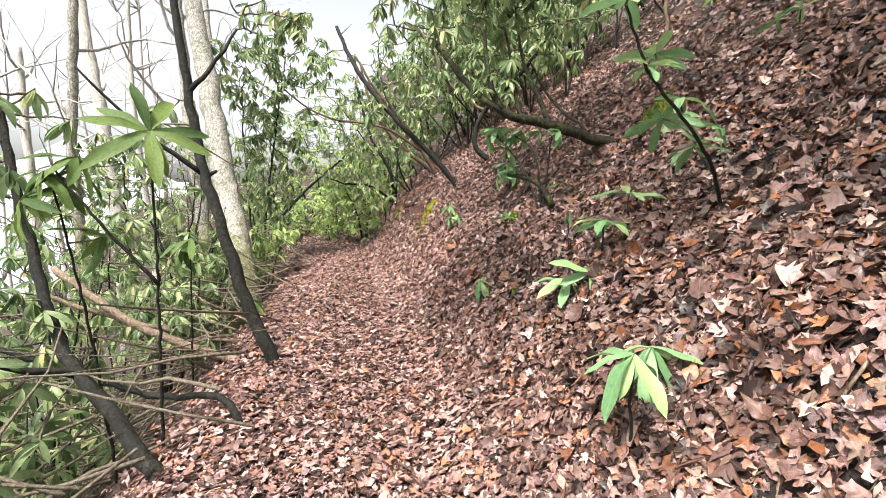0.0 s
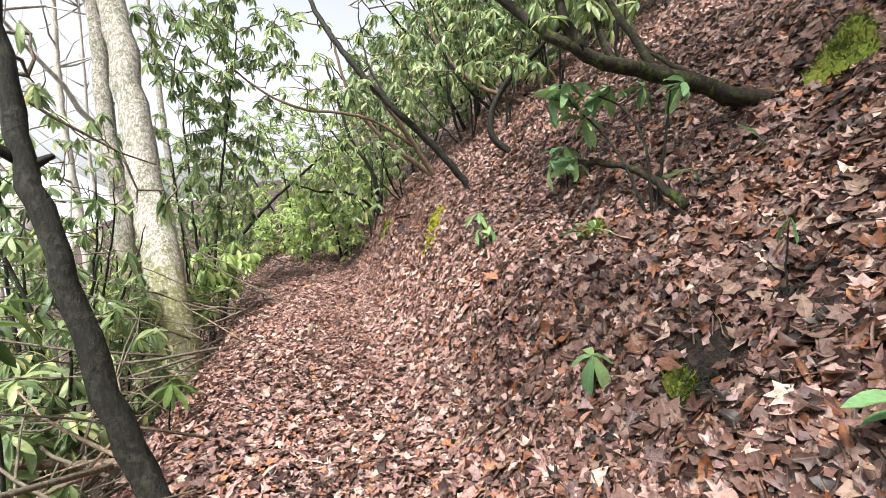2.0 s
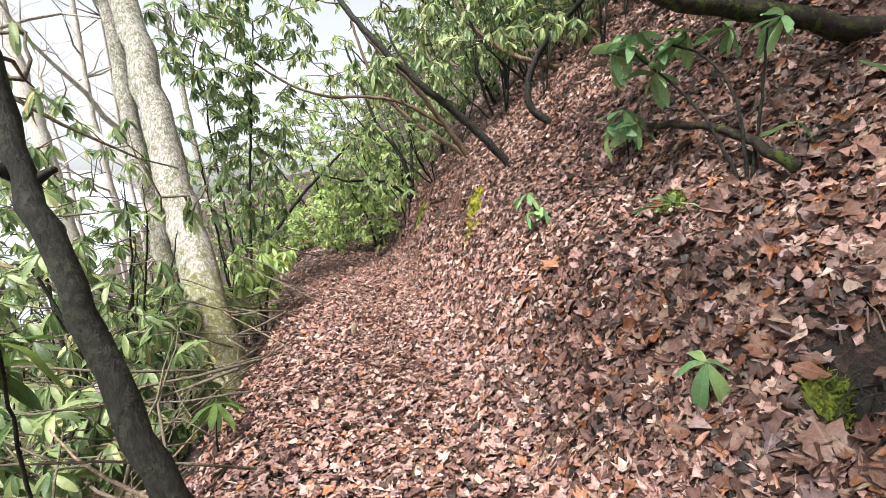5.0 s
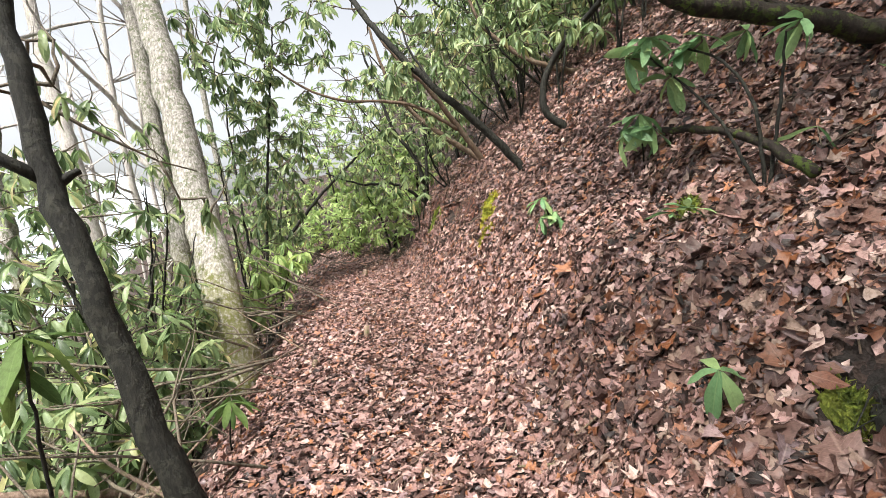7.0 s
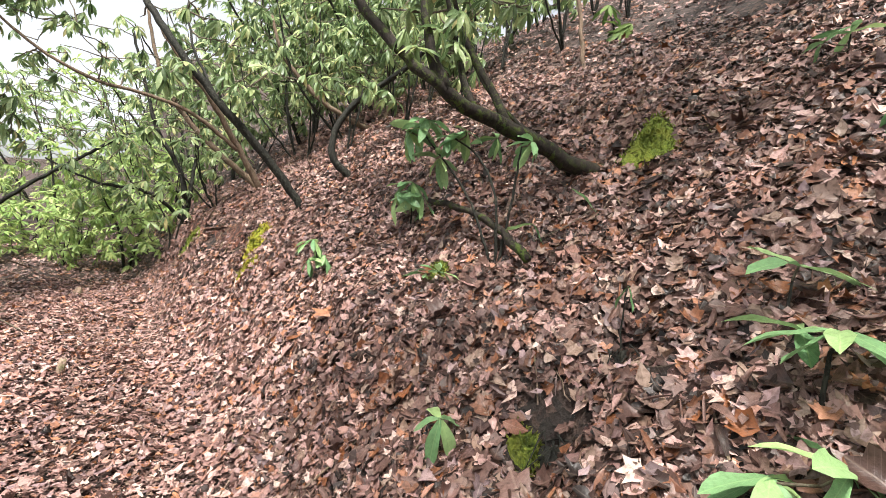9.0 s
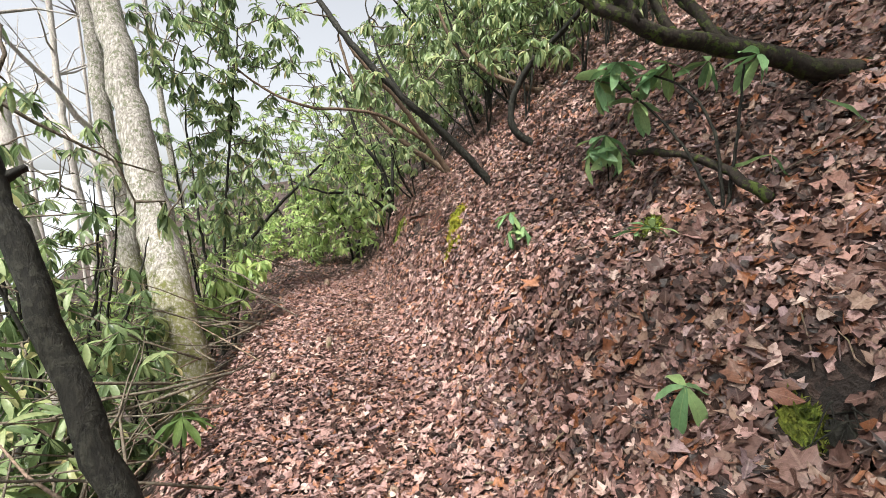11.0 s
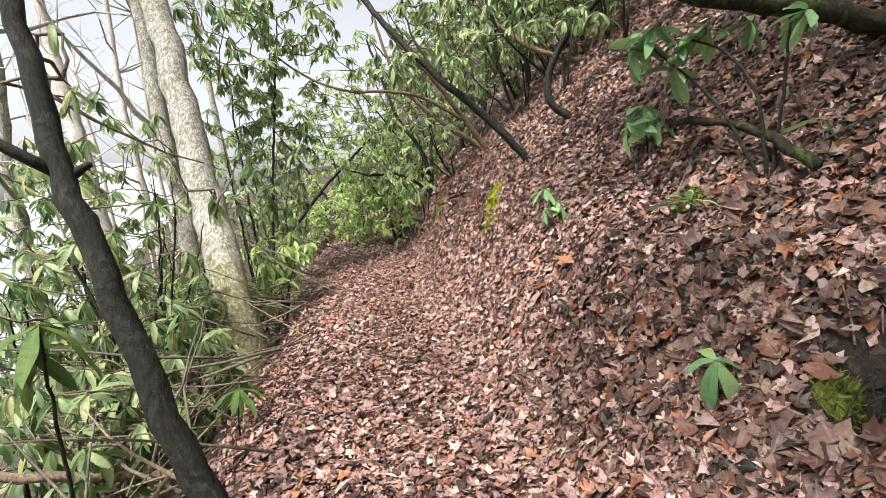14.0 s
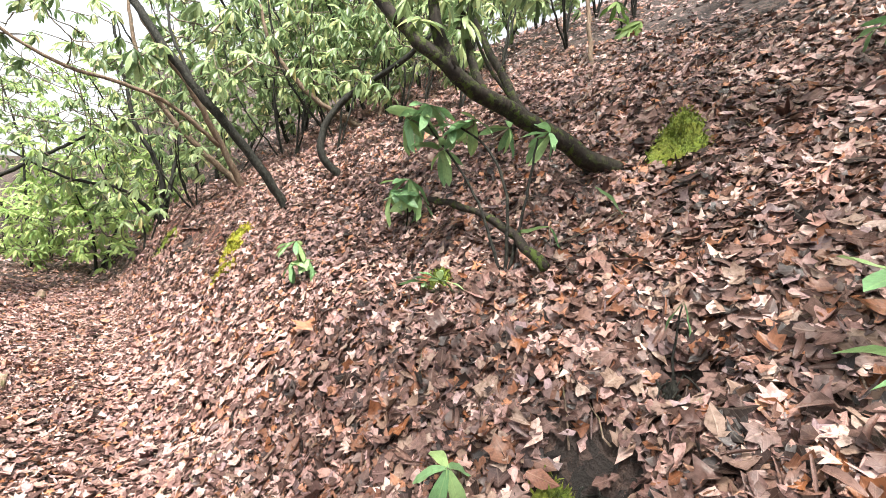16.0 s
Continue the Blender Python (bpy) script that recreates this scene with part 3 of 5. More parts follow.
def rhododendron(seed, base, stems, clouds, label, leaf=0.15, count=(7, 10), shape=None, bark=None, r_twig=0.0075, droop=(92, 150), name="rhododendron_shrub", dense=1.7, leaves=None, low=0.35):
    """A leggy evergreen shrub. stems: (points, radius at the foot, radius at the end); clouds: (n, centre, radius)."""
    g = np.random.default_rng(seed)
    ob = thing(name, base, label, "shrub", "rhododendron thicket")
    lines = []
    for i, (pts, r0, r1) in enumerate(stems):
        pts = list(pts)
        if math.hypot(pts[0][0] - base[0], pts[0][1] - base[1]) < 0.4:
            pts[0] = (pts[0][0], pts[0][1], min(pts[0][2], ground_at(pts[0][0], pts[0][1]) - 0.08))
        p, r = spline(pts, np.linspace(r0, r1, len(pts)), 0.10, 0.006, seed + i)
        lines.append(p)
        v, f = tube(p, r, 10, 0.05, seed + i)
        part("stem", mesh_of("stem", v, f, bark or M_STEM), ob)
    sites = np.concatenate([cloud(g, int(n * dense), c, r, low) for n, c, r in clouds])
    pieces, tips, axes = grow(g, lines, sites, r_twig)
    v, f = joined(pieces)
    tagged(part("twigs", mesh_of("twigs", v, f, M_TWIG), ob, "thin tangled brown twigs"), kind="stuff")
    leafy = g.uniform(0, 1, len(tips)) < 0.8
    v, f, b = whorls(g, tips[leafy], axes[leafy], count, leaf * 1.2, shape or EVERGREEN, droop)
    tagged(part("foliage", mesh_of("foliage", v, f, leaves or M_GREEN, True, b), ob, "drooping glossy green leaves in whorls"), kind="stuff")
    return ob


def bare_tree(seed, pts, r0, r1, bark, label, limbs=7, reach=2.0, sides=14, name="bare_tree"):
    """A leafless tree: a trunk with a flared foot, limbs and twigs."""
    g = np.random.default_rng(seed)
    ob = thing(name, pts[0], label, "tree", "bare trees")
    rad = np.linspace(r0, r1, len(pts))
    p, r = spline(pts, rad, 0.22, 0.012, seed)
    h = np.linalg.norm(p - p[0], axis=1)
    r = r * (1 + 0.28 * np.exp(-h / 0.25))
    v, f = tube(p, r, sides, 0.03, seed)
    part("trunk", mesh_of("trunk", v, f, bark), ob)
    for i in range(limbs):
        k = int(len(p) * g.uniform(0.3, 0.98)) - 1
        a = g.uniform(0, 6.283)
        d = np.array([math.cos(a), math.sin(a), g.uniform(0.3, 1.3)])
        d /= np.linalg.norm(d)
        n = 6
        line = [p[k]]
        for _ in range(n):
            d = d + g.normal(0, 0.18, 3) + np.array([0, 0, 0.06])
            d /= np.linalg.norm(d)
            line.append(line[-1] + d * reach / n * g.uniform(0.8, 1.2))
        rr = np.linspace(min(r[k] * 0.4, 0.05), 0.005, n + 1)
        limb = part("limb", mesh_of("limb", *tube(line, rr, 6), M_HAZED_BARK), ob)
        pieces = []
        for _ in range(5):
            q = line[int(g.integers(2, n + 1))]
            e = d + g.normal(0, 0.7, 3)
            e /= np.linalg.norm(e)
            tw = [q + e * reach * 0.16 * s + g.normal(0, 0.03, 3) * s for s in range(4)]
            pieces.append(tube(tw, np.linspace(0.008, 0.002, 4), 4))
        v, f = joined(pieces)
        tagged(part("twigs", mesh_of("twigs", v, f, M_HAZED_BARK), limb), kind="stuff")
    return ob


# ---------------------------------------------------------------- trees beside and below the trail
bare_tree(101, [(-1.34, 4.42, -0.45), (-1.44, 4.70, 0.38), (-1.64, 5.05, 1.04), (-1.88, 5.45, 1.90), (-2.14, 5.85, 3.05), (-2.42, 6.25, 4.2), (-2.9, 6.9, 6.5), (-3.3, 7.5, 9.0)],
          0.195, 0.12, M_LICHEN, "pale grey tree trunk blotched with lichen, moss at its foot", 5, 2.2, 18)
bare_tree(102, [(-2.30, 6.25, -1.2), (-2.40, 6.4, 0.5), (-2.75, 6.9, 2.6), (-3.03, 7.37, 4.47), (-3.6, 8.2, 8.0)], 0.135, 0.08, M_LICHEN,
          "slender grey lichened trunk behind the trail edge", 5, 2.2)
bare_tree(103, [(-5.1, 9.8, -2.5), (-5.35, 9.98, 0.87), (-5.87, 10.4, 3.8), (-6.17, 10.64, 5.4), (-7.0, 11.2, 10.0)], 0.19, 0.08, M_HAZED_BARK, "leaning grey bare tree down the slope", 7, 2.6)
_g = np.random.default_rng(55)
for k, (tx, ty, rr) in enumerate([(-4.2, 6.2, 0.12), (-6.5, 7.5, 0.16), (-7.8, 11.5, 0.18), (-3.2, 12.5, 0.11), (-6.0, 14.5, 0.15), (-7.2, 5.2, 0.14)]):
    zb = ground_at(tx, ty)
    lean = _g.uniform(-0.11, -0.02)
    pts = [(tx + lean * s + _g.normal(0, 0.05), ty + 0.05 * s + _g.normal(0, 0.05), zb - 0.3 + s) for s in (0, 1.5, 3.2, 5.5, 8.5, 12.0)]
    bare_tree(110 + k, pts, rr, rr * 0.45, M_HAZED_BARK if k % 3 else M_LICHEN, "tall bare grey tree on the slope below the trail", 7, 2.6, 10)


def far_woods():
    """Bare trees across the valley side, too many and too far to count."""
    g = np.random.default_rng(77)
    pieces = []
    for _ in range(30):
        x, y = g.uniform(-42, -10), g.uniform(4, 42)
        if abs(x) > 1.4 * y + 12:
            continue
        z = ground_at(x, y)
        h, r = g.uniform(11, 19), g.uniform(0.07, 0.2)
        lean = g.normal(-0.03, 0.05, 2)
        p = np.array([[x + lean[0] * s * h, y + lean[1] * s * h, z - 0.5 + s * h] for s in np.linspace(0, 1, 6)]) + g.normal(0, 0.08, (6, 3))
        pieces.append(tube(p, np.linspace(r, r * 0.25, 6), 6))
        for _ in range(9):
            q = p[int(g.integers(2, 6))]
            d = g.normal(0, 0.7, 3) + np.array([0, 0, 0.5])
            b = [q + d * s + g.normal(0, 0.08, 3) * s for s in (0, 0.8, 1.7, 2.7)]
            pieces.append(tube(b, np.linspace(r * 0.35, 0.012, 4), 3))
    v, f = joined(pieces)
    tagged(new("far_woods", mesh_of("far_woods", v, f, M_HAZED_BARK)), "leafless grey trees across the valley", "woods", kind="stuff")


far_woods()


def valley_glow_sheet():
    """A glowing sheet standing in for the bright haze that closes the valley, far below and beyond the trees."""
    m, n, l, out = nodes_of("valley_glow_sheet")
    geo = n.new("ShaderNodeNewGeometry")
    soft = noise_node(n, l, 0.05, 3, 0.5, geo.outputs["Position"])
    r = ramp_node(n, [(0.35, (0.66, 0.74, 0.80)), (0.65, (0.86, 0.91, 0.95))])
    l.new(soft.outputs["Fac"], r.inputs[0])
    # The brightness of the haze is given as emission.
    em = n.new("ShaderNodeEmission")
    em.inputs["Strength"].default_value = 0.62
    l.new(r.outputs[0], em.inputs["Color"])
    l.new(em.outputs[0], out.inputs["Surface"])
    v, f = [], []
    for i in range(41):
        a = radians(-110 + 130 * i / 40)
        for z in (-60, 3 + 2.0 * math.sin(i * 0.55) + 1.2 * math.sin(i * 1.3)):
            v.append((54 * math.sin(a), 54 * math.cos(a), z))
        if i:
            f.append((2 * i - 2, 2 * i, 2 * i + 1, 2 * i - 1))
    tagged(new("backdrop", mesh_of("backdrop", v, f, m)), "glowing pale bluish sheet standing in for haze over the far valley side", "backdrop", kind="structure")


valley_glow_sheet()

# ---------------------------------------------------------------- downhill side of the trail
SLIM = "slim dark rhododendron stem leaning over the trail edge"
rhododendron(201, (-0.55, 1.58, ground_at(-0.55, 1.58)),
             [([(-0.47, 1.56, -0.12), (-0.55, 1.58, 0.03), (-0.73, 1.67, 0.42), (-0.86, 1.73, 0.76), (-1.00, 1.80, 1.2), (-1.14, 1.90, 1.57), (-1.22, 1.97, 1.9), (-1.29, 2.05, 2.28), (-1.36, 2.10, 2.7), (-1.48, 2.2, 3.3)], 0.060, 0.030),
              ([(-1.14, 1.90, 1.57), (-1.35, 1.82, 1.72), (-1.6, 1.7, 1.95), (-1.9, 1.6, 2.3)], 0.024, 0.008),
              ([(-1.29, 2.04, 2.26), (-1.14, 2.15, 2.5), (-0.95, 2.3, 2.9)], 0.026, 0.010),
              ([(-1.14, 1.90, 1.55), (-1.08, 1.91, 1.59), (-1.04, 1.91, 1.60)], 0.022, 0.012)],
             [(4, (-1.55, 2.5, 2.2), (0.35, 0.4, 0.3)), (16, (-0.65, 2.35, 3.05), (0.45, 0.35, 0.22)), (10, (-1.5, 1.9, 3.5), (0.8, 0.8, 0.4)), (4, (-1.1, 3.2, 1.55), (0.25, 0.3, 0.2))], SLIM, 0.125, droop=(115, 165), count=(4, 7))
rhododendron(202, (-0.9, 0.15, ground_at(-0.9, 0.15)),
             [([(-0.80, 0.06, -0.15), (-1.20, 0.38, 0.17), (-1.57, 0.69, 0.43), (-1.80, 0.89, 0.83), (-2.05, 1.12, 1.52), (-2.24, 1.32, 2.08), (-2.5, 1.6, 2.9)], 0.045, 0.018),
              ([(-1.45, 0.60, 0.33), (-1.75, 0.4, 0.5), (-2.2, 0.2, 0.9), (-2.5, 0.1, 1.5)], 0.022, 0.010)],
             [(26, (-1.9, 0.5, 0.35), (0.55, 0.7, 0.55)), (12, (-2.2, 1.2, 1.7), (0.6, 0.6, 0.5)), (12, (-2.1, -0.6, 0.5), (0.5, 0.6, 0.6))], "crooked dark stem rising from below the trail edge", 0.15)
rhododendron(203, (-2.0, 3.3, ground_at(-2.0, 3.3)),
             [([(-2.0, 3.3, -1.1), (-2.1, 3.4, -0.3), (-2.0, 3.6, 0.4), (-2.3, 3.7, 1.2)], 0.03, 0.01), ([(-2.0, 3.3, -1.1), (-1.6, 3.0, -0.2), (-1.5, 2.9, 0.5)], 0.025, 0.008)],
             [(40, (-2.2, 3.7, 0.3), (0.8, 0.9, 0.8)), (26, (-1.7, 2.8, 0.2), (0.45, 0.5, 0.5)), (14, (-1.4, 2.35, 0.1), (0.3, 0.4, 0.3))], "green rhododendron below the trail edge", 0.14, dense=1.9)
rhododendron(204, (-2.9, 5.0, ground_at(-2.9, 5.0)),
             [([(-2.9, 5.0, -1.8), (-3.0, 5.2, -0.6), (-3.3, 5.6, 0.8), (-3.4, 5.8, 1.8)], 0.03, 0.01), ([(-2.9, 5.0, -1.8), (-2.5, 5.2, -0.5), (-2.4, 5.5, 0.6)], 0.025, 0.008)],
             [(60, (-3.1, 5.5, 0.5), (0.9, 1.1, 1.1)), (26, (-3.6, 5.9, 1.9), (0.7, 0.8, 0.5))], "tall rhododendron on the slope below the trail", 0.14, dense=1.9)
rhododendron(205, (-3.4, 2.3, ground_at(-3.4, 2.3)),
             [([(-3.4, 2.3, -2.0), (-3.4, 2.4, -0.8), (-3.2, 2.6, 0.2)], 0.03, 0.01), ([(-3.4, 2.3, -2.0), (-3.0, 1.8, -0.9), (-2.8, 1.4, 0.0)], 0.025, 0.008)],
             [(70, (-3.2, 2.1, 0.0), (0.9, 1.2, 0.9))], "broad rhododendron down the slope", 0.15, dense=1.9)
rhododendron(206, (-1.7, 7.0, ground_at(-1.7, 7.0)),
             [([(-1.6, 7.0, -0.8), (-1.55, 7.1, 0.5), (-1.45, 7.3, 1.8), (-1.3, 7.5, 3.2), (-1.2, 7.7, 4.2)], 0.028, 0.01), ([(-1.6, 7.0, -0.8), (-1.8, 7.3, 0.6), (-2.0, 7.7, 2.2), (-2.1, 8.0, 3.6)], 0.026, 0.01)],
             [(60, (-1.5, 7.6, 2.1), (0.7, 1.0, 1.4)), (60, (-1.75, 7.5, 3.8), (1.0, 0.9, 1.0)), (34, (-1.0, 7.6, 4.3), (0.8, 0.8, 0.8))], "tall rhododendron with hanging leaves beside the trail", 0.16, dense=2.0)
rhododendron(207, (-1.25, 6.1, ground_at(-1.25, 6.1)),
             [([(-1.3, 6.1, -0.35), (-1.2, 6.1, 0.2), (-1.05, 6.1, 0.6)], 0.016, 0.006), ([(-1.3, 6.1, -0.35), (-1.35, 6.4, 0.3), (-1.3, 6.7, 0.8)], 0.014, 0.006)],
             [(9, (-1.02, 6.05, 0.75), (0.25, 0.3, 0.2)), (20, (-1.35, 6.5, 0.7), (0.35, 0.7, 0.45)), (10, (-1.35, 5.5, 0.45), (0.25, 0.4, 0.3))], "low rhododendron at the trail edge with pale green leaves", 0.17, leaves=M_BRIGHT)
rhododendron(208, (-1.7, 9.8, ground_at(-1.7, 9.8)),
             [([(-2.0, 9.8, -0.7), (-1.9, 10.2, 0.8), (-1.7, 10.6, 2.2)], 0.03, 0.01), ([(-2.0, 9.8, -0.7), (-2.3, 10.0, 1.0), (-2.5, 10.3, 2.6)], 0.03, 0.01)],
             [(70, (-2.1, 10.2, 1.6), (0.8, 1.3, 1.5)), (30, (-1.5, 9.6, 0.7), (0.4, 0.8, 0.5))], "rhododendron crowding the far trail edge", 0.16, shape=EVERGREEN_FAR, dense=0.9)
rhododendron(209, (-5.0, 7.5, ground_at(-5.0, 7.5)),
             [([(-5.0, 7.5, -3.0), (-4.9, 7.6, -1.0), (-4.8, 7.8, 0.6)], 0.04, 0.01)],
             [(90, (-5.0, 7.8, -0.1), (1.5, 1.8, 1.6))], "rhododendron far down the slope", 0.16, shape=EVERGREEN_FAR, dense=1.2)
rhododendron(211, (-5.4, 3.6, ground_at(-5.4, 3.6)),
             [([(-5.4, 3.6, -3.2), (-5.3, 3.6, -1.4), (-5.0, 3.7, 0.0)], 0.04, 0.01)],
             [(90, (-5.2, 3.7, -0.7), (1.3, 1.7, 1.3))], "rhododendron far down the slope", 0.16, shape=EVERGREEN_FAR, dense=1.2)

# tall leggy shrubs with sparse hanging whorls between the bare trunks
for k, (sx, sy, h, w, n) in enumerate([(-2.25, 4.0, 3.4, 0.7, 22), (-2.7, 5.9, 4.6, 0.9, 34), (-3.7, 5.0, 4.8, 1.2, 36), (-3.3, 8.2, 5.6, 1.2, 40), (-2.3, 9.0, 5.0, 1.0, 36), (-4.8, 6.6, 5.6, 1.4, 44), (-3.0, 2.9, 3.4, 0.8, 20), (-5.2, 9.4, 6.4, 1.6, 60)]):
    z = ground_at(sx, sy)
    g_t = np.random.default_rng(700 + k)
    stems = []
    for _ in range(3):
        dx, dy = g_t.normal(0, 0.6, 2)
        stems.append(([(sx, sy, z - 0.1), (sx + dx * 0.6, sy + dy * 0.6, z + h * 0.35), (sx + dx * 1.3, sy + dy, z + h * 0.62), (sx + dx * 1.5, sy + dy * 1.2, z + h * 0.74)], 0.020, 0.004))
    rhododendron(720 + k, (sx, sy, z), stems, [(n, (sx, sy, z + h * 0.68), (w, w, h * 0.36))], "tall leggy rhododendron with sparse hanging leaves below the trail", 0.155, dense=1.5, r_twig=0.006, shape=EVERGREEN_FAR if sy > 6 else None)

# ---------------------------------------------------------------- thicket above the trail
rhododendron(221, (1.85, 5.15, ground_at(1.85, 5.15)),
             [([(1.88, 5.05, 1.45), (1.81, 5.10, 1.68), (1.42, 5.16, 2.12), (0.90, 5.20, 2.60), (0.47, 5.37, 3.08), (0.08, 5.77, 3.74), (-0.15, 6.08, 4.33)], 0.052, 0.030),
              ([(0.90, 5.20, 2.60), (0.62, 5.5, 3.2), (0.55, 5.9, 3.9)], 0.018, 0.008)],
             [(26, (0.35, 5.9, 3.8), (1.2, 0.7, 0.7)), (10, (0.75, 5.1, 2.75), (0.5, 0.3, 0.25)), (14, (1.3, 5.6, 3.2), (0.6, 0.5, 0.5))], "dark rhododendron stem arching out over the trail", 0.15, dense=1.0)
rhododendron(222, (2.0, 7.2, ground_at(2.0, 7.2)),
             [([(1.95, 7.25, 1.55), (1.88, 7.10, 1.90), (1.49, 7.03, 2.46), (1.07, 6.95, 3.00), (0.53, 6.90, 3.57), (0.17, 7.03, 4.17)], 0.055, 0.02),
              ([(1.49, 7.03, 2.42), (0.98, 7.04, 2.74), (0.48, 7.03, 2.88), (-0.27, 7.16, 2.95), (-0.91, 7.30, 3.27), (-1.5, 7.46, 3.78)], 0.032, 0.012),
              ([(2.1, 7.4, 1.6), (2.0, 7.39, 1.9), (1.41, 7.64, 2.38), (0.83, 8.01, 2.98), (0.5, 8.13, 3.58), (0.3, 8.3, 4.4)], 0.06, 0.02)],
             [(46, (0.0, 7.3, 3.6), (1.5, 0.8, 0.8)), (34, (1.2, 7.5, 3.6), (1.1, 0.8, 0.9)), (16, (1.0, 7.2, 2.5), (0.9, 0.5, 0.4))], "brown-stemmed rhododendron clump on the bank", 0.15, bark=M_STEM_BROWN, dense=1.0)
rhododendron(223, (2.4, 5.15, ground_at(2.4, 5.15)),
             [([(2.42, 5.12, 2.0), (2.33, 5.12, 2.15), (2.15, 5.17, 2.30), (2.15, 5.2, 2.63), (2.29, 5.12, 2.95), (2.51, 4.91, 3.21), (2.75, 4.6, 3.5), (3.0, 4.4, 3.9)], 0.052, 0.026)],
             [(26, (2.9, 4.7, 3.9), (0.8, 0.7, 0.5)), (8, (2.5, 4.8, 3.3), (0.35, 0.3, 0.25))], "curved rhododendron stem rooted in leaf litter", 0.15)
rhododendron(224, (3.2, 6.2, ground_at(3.2, 6.2)),
             [([(3.3, 6.2, 2.8), (3.15, 6.21, 3.0), (2.61, 6.32, 3.16), (2.19, 6.52, 3.46), (1.86, 6.73, 3.88), (1.7, 6.9, 4.4)], 0.05, 0.02),
              ([(3.3, 6.2, 2.8), (3.4, 6.3, 3.6), (3.3, 6.5, 4.6)], 0.035, 0.012)],
             [(60, (2.4, 6.7, 4.1), (1.2, 0.8, 0.8)), (40, (3.5, 6.3, 4.4), (0.9, 0.9, 0.8))], "rhododendron with a low brown limb on the bank", 0.15, bark=M_STEM_BROWN)
rhododendron(225, (1.2, 9.0, ground_at(1.2, 9.0)),
             [([(1.2, 9.05, 1.5), (1.08, 9.09, 2.09), (0.69, 9.22, 2.73), (0.47, 9.33, 3.36), (0.17, 9.5, 4.39)], 0.05, 0.02),
              ([(1.25, 9.0, 1.5), (0.6, 8.8, 1.7), (-0.1, 8.8, 1.75), (-0.7, 8.9, 2.0)], 0.035, 0.012), ([(1.2, 9.05, 1.5), (1.3, 9.4, 2.8), (1.2, 9.7, 4.2)], 0.04, 0.014)],
             [(70, (0.0, 9.4, 3.3), (1.4, 1.0, 1.2)), (40, (0.3, 8.9, 1.9), (0.9, 0.5, 0.6)), (40, (1.5, 9.4, 3.8), (1.0, 0.9, 1.1))], "tangled rhododendron at the bend of the trail", 0.16, dense=1.0)
rhododendron(226, (0.45, 10.4, ground_at(0.45, 10.4)),
             [([(0.5, 10.4, 0.5), (0.3, 10.4, 1.0), (0.0, 10.5, 1.6)], 0.03, 0.01), ([(0.5, 10.4, 0.5), (0.7, 10.6, 1.3), (0.6, 10.8, 2.2)], 0.03, 0.01)],
             [(60, (0.1, 10.6, 1.0), (0.9, 0.7, 0.9)), (70, (0.5, 10.4, 1.9), (1.3, 0.9, 1.0)), (26, (0.85, 9.2, 1.2), (0.5, 0.7, 0.6))], "leafy green bush overhanging the trail bend", 0.16, droop=(70, 130), low=0.1, leaves=M_BRIGHT)
rhododendron(227, (-0.6, 13.0, ground_at(-0.6, 13.0)),
             [([(-0.6, 13.0, 0.4), (-0.8, 13.0, 1.4), (-1.0, 13.2, 2.6)], 0.04, 0.012)],
             [(110, (-1.0, 12.6, 0.9), (1.3, 1.0, 0.9)), (90, (-0.4, 13.4, 3.2), (1.8, 1.0, 1.8))], "bright green bush beyond the bend", 0.17, shape=EVERGREEN_FAR, droop=(55, 105), leaves=M_BRIGHT, low=0.08)
rhododendron(228, (2.6, 11.5, ground_at(2.6, 11.5)),
             [([(2.6, 11.5, 2.2), (2.4, 11.5, 3.6), (2.0, 11.7, 5.2)], 0.05, 0.015), ([(2.6, 11.5, 2.2), (3.2, 11.7, 3.9), (3.4, 11.9, 5.6)], 0.05, 0.015)],
             [(120, (2.0, 11.6, 4.6), (2.0, 1.2, 1.8)), (80, (3.6, 11.0, 5.4), (1.6, 1.2, 1.5))], "dense rhododendron thicket on the hillside", 0.17, shape=EVERGREEN_FAR)
rhododendron(229, (4.2, 9.0, ground_at(4.2, 9.0)),
             [([(4.2, 9.0, 3.4), (4.0, 9.0, 4.6), (3.6, 9.1, 5.8)], 0.05, 0.015), ([(4.2, 9.0, 3.4), (4.6, 8.8, 4.8), (4.8, 8.7, 6.2)], 0.05, 0.015)],
             [(100, (3.4, 8.8, 5.2), (1.5, 1.1, 1.3)), (90, (5.0, 8.6, 5.7), (1.4, 1.2, 1.2))], "dense rhododendron thicket on the hillside", 0.16, shape=EVERGREEN_FAR)
rhododendron(230, (5.0, 6.2, ground_at(5.0, 6.2)),
             [([(5.0, 6.2, 4.0), (4.8, 6.1, 5.0), (4.5, 6.0, 6.0)], 0.04, 0.012), ([(5.0, 6.2, 4.0), (5.5, 6.0, 5.2), (5.8, 5.8, 6.2)], 0.04, 0.012)],
             [(80, (4.7, 6.0, 5.4), (1.1, 1.0, 1.0)), (60, (6.0, 5.9, 5.9), (1.1, 1.0, 1.0))], "rhododendron thicket high on the bank", 0.15)
rhododendron(231, (-3.0, 18.0, ground_at(-3.0, 18.0)),
             [([(-3.0, 18.0, -0.5), (-3.0, 18.0, 2.0), (-3.2, 18.2, 4.2)], 0.06, 0.02)],
             [(130, (-2.6, 18.2, 2.6), (2.6, 1.5, 2.6))], "hazy green thicket past the bend", 0.2, shape=EVERGREEN_FAR)

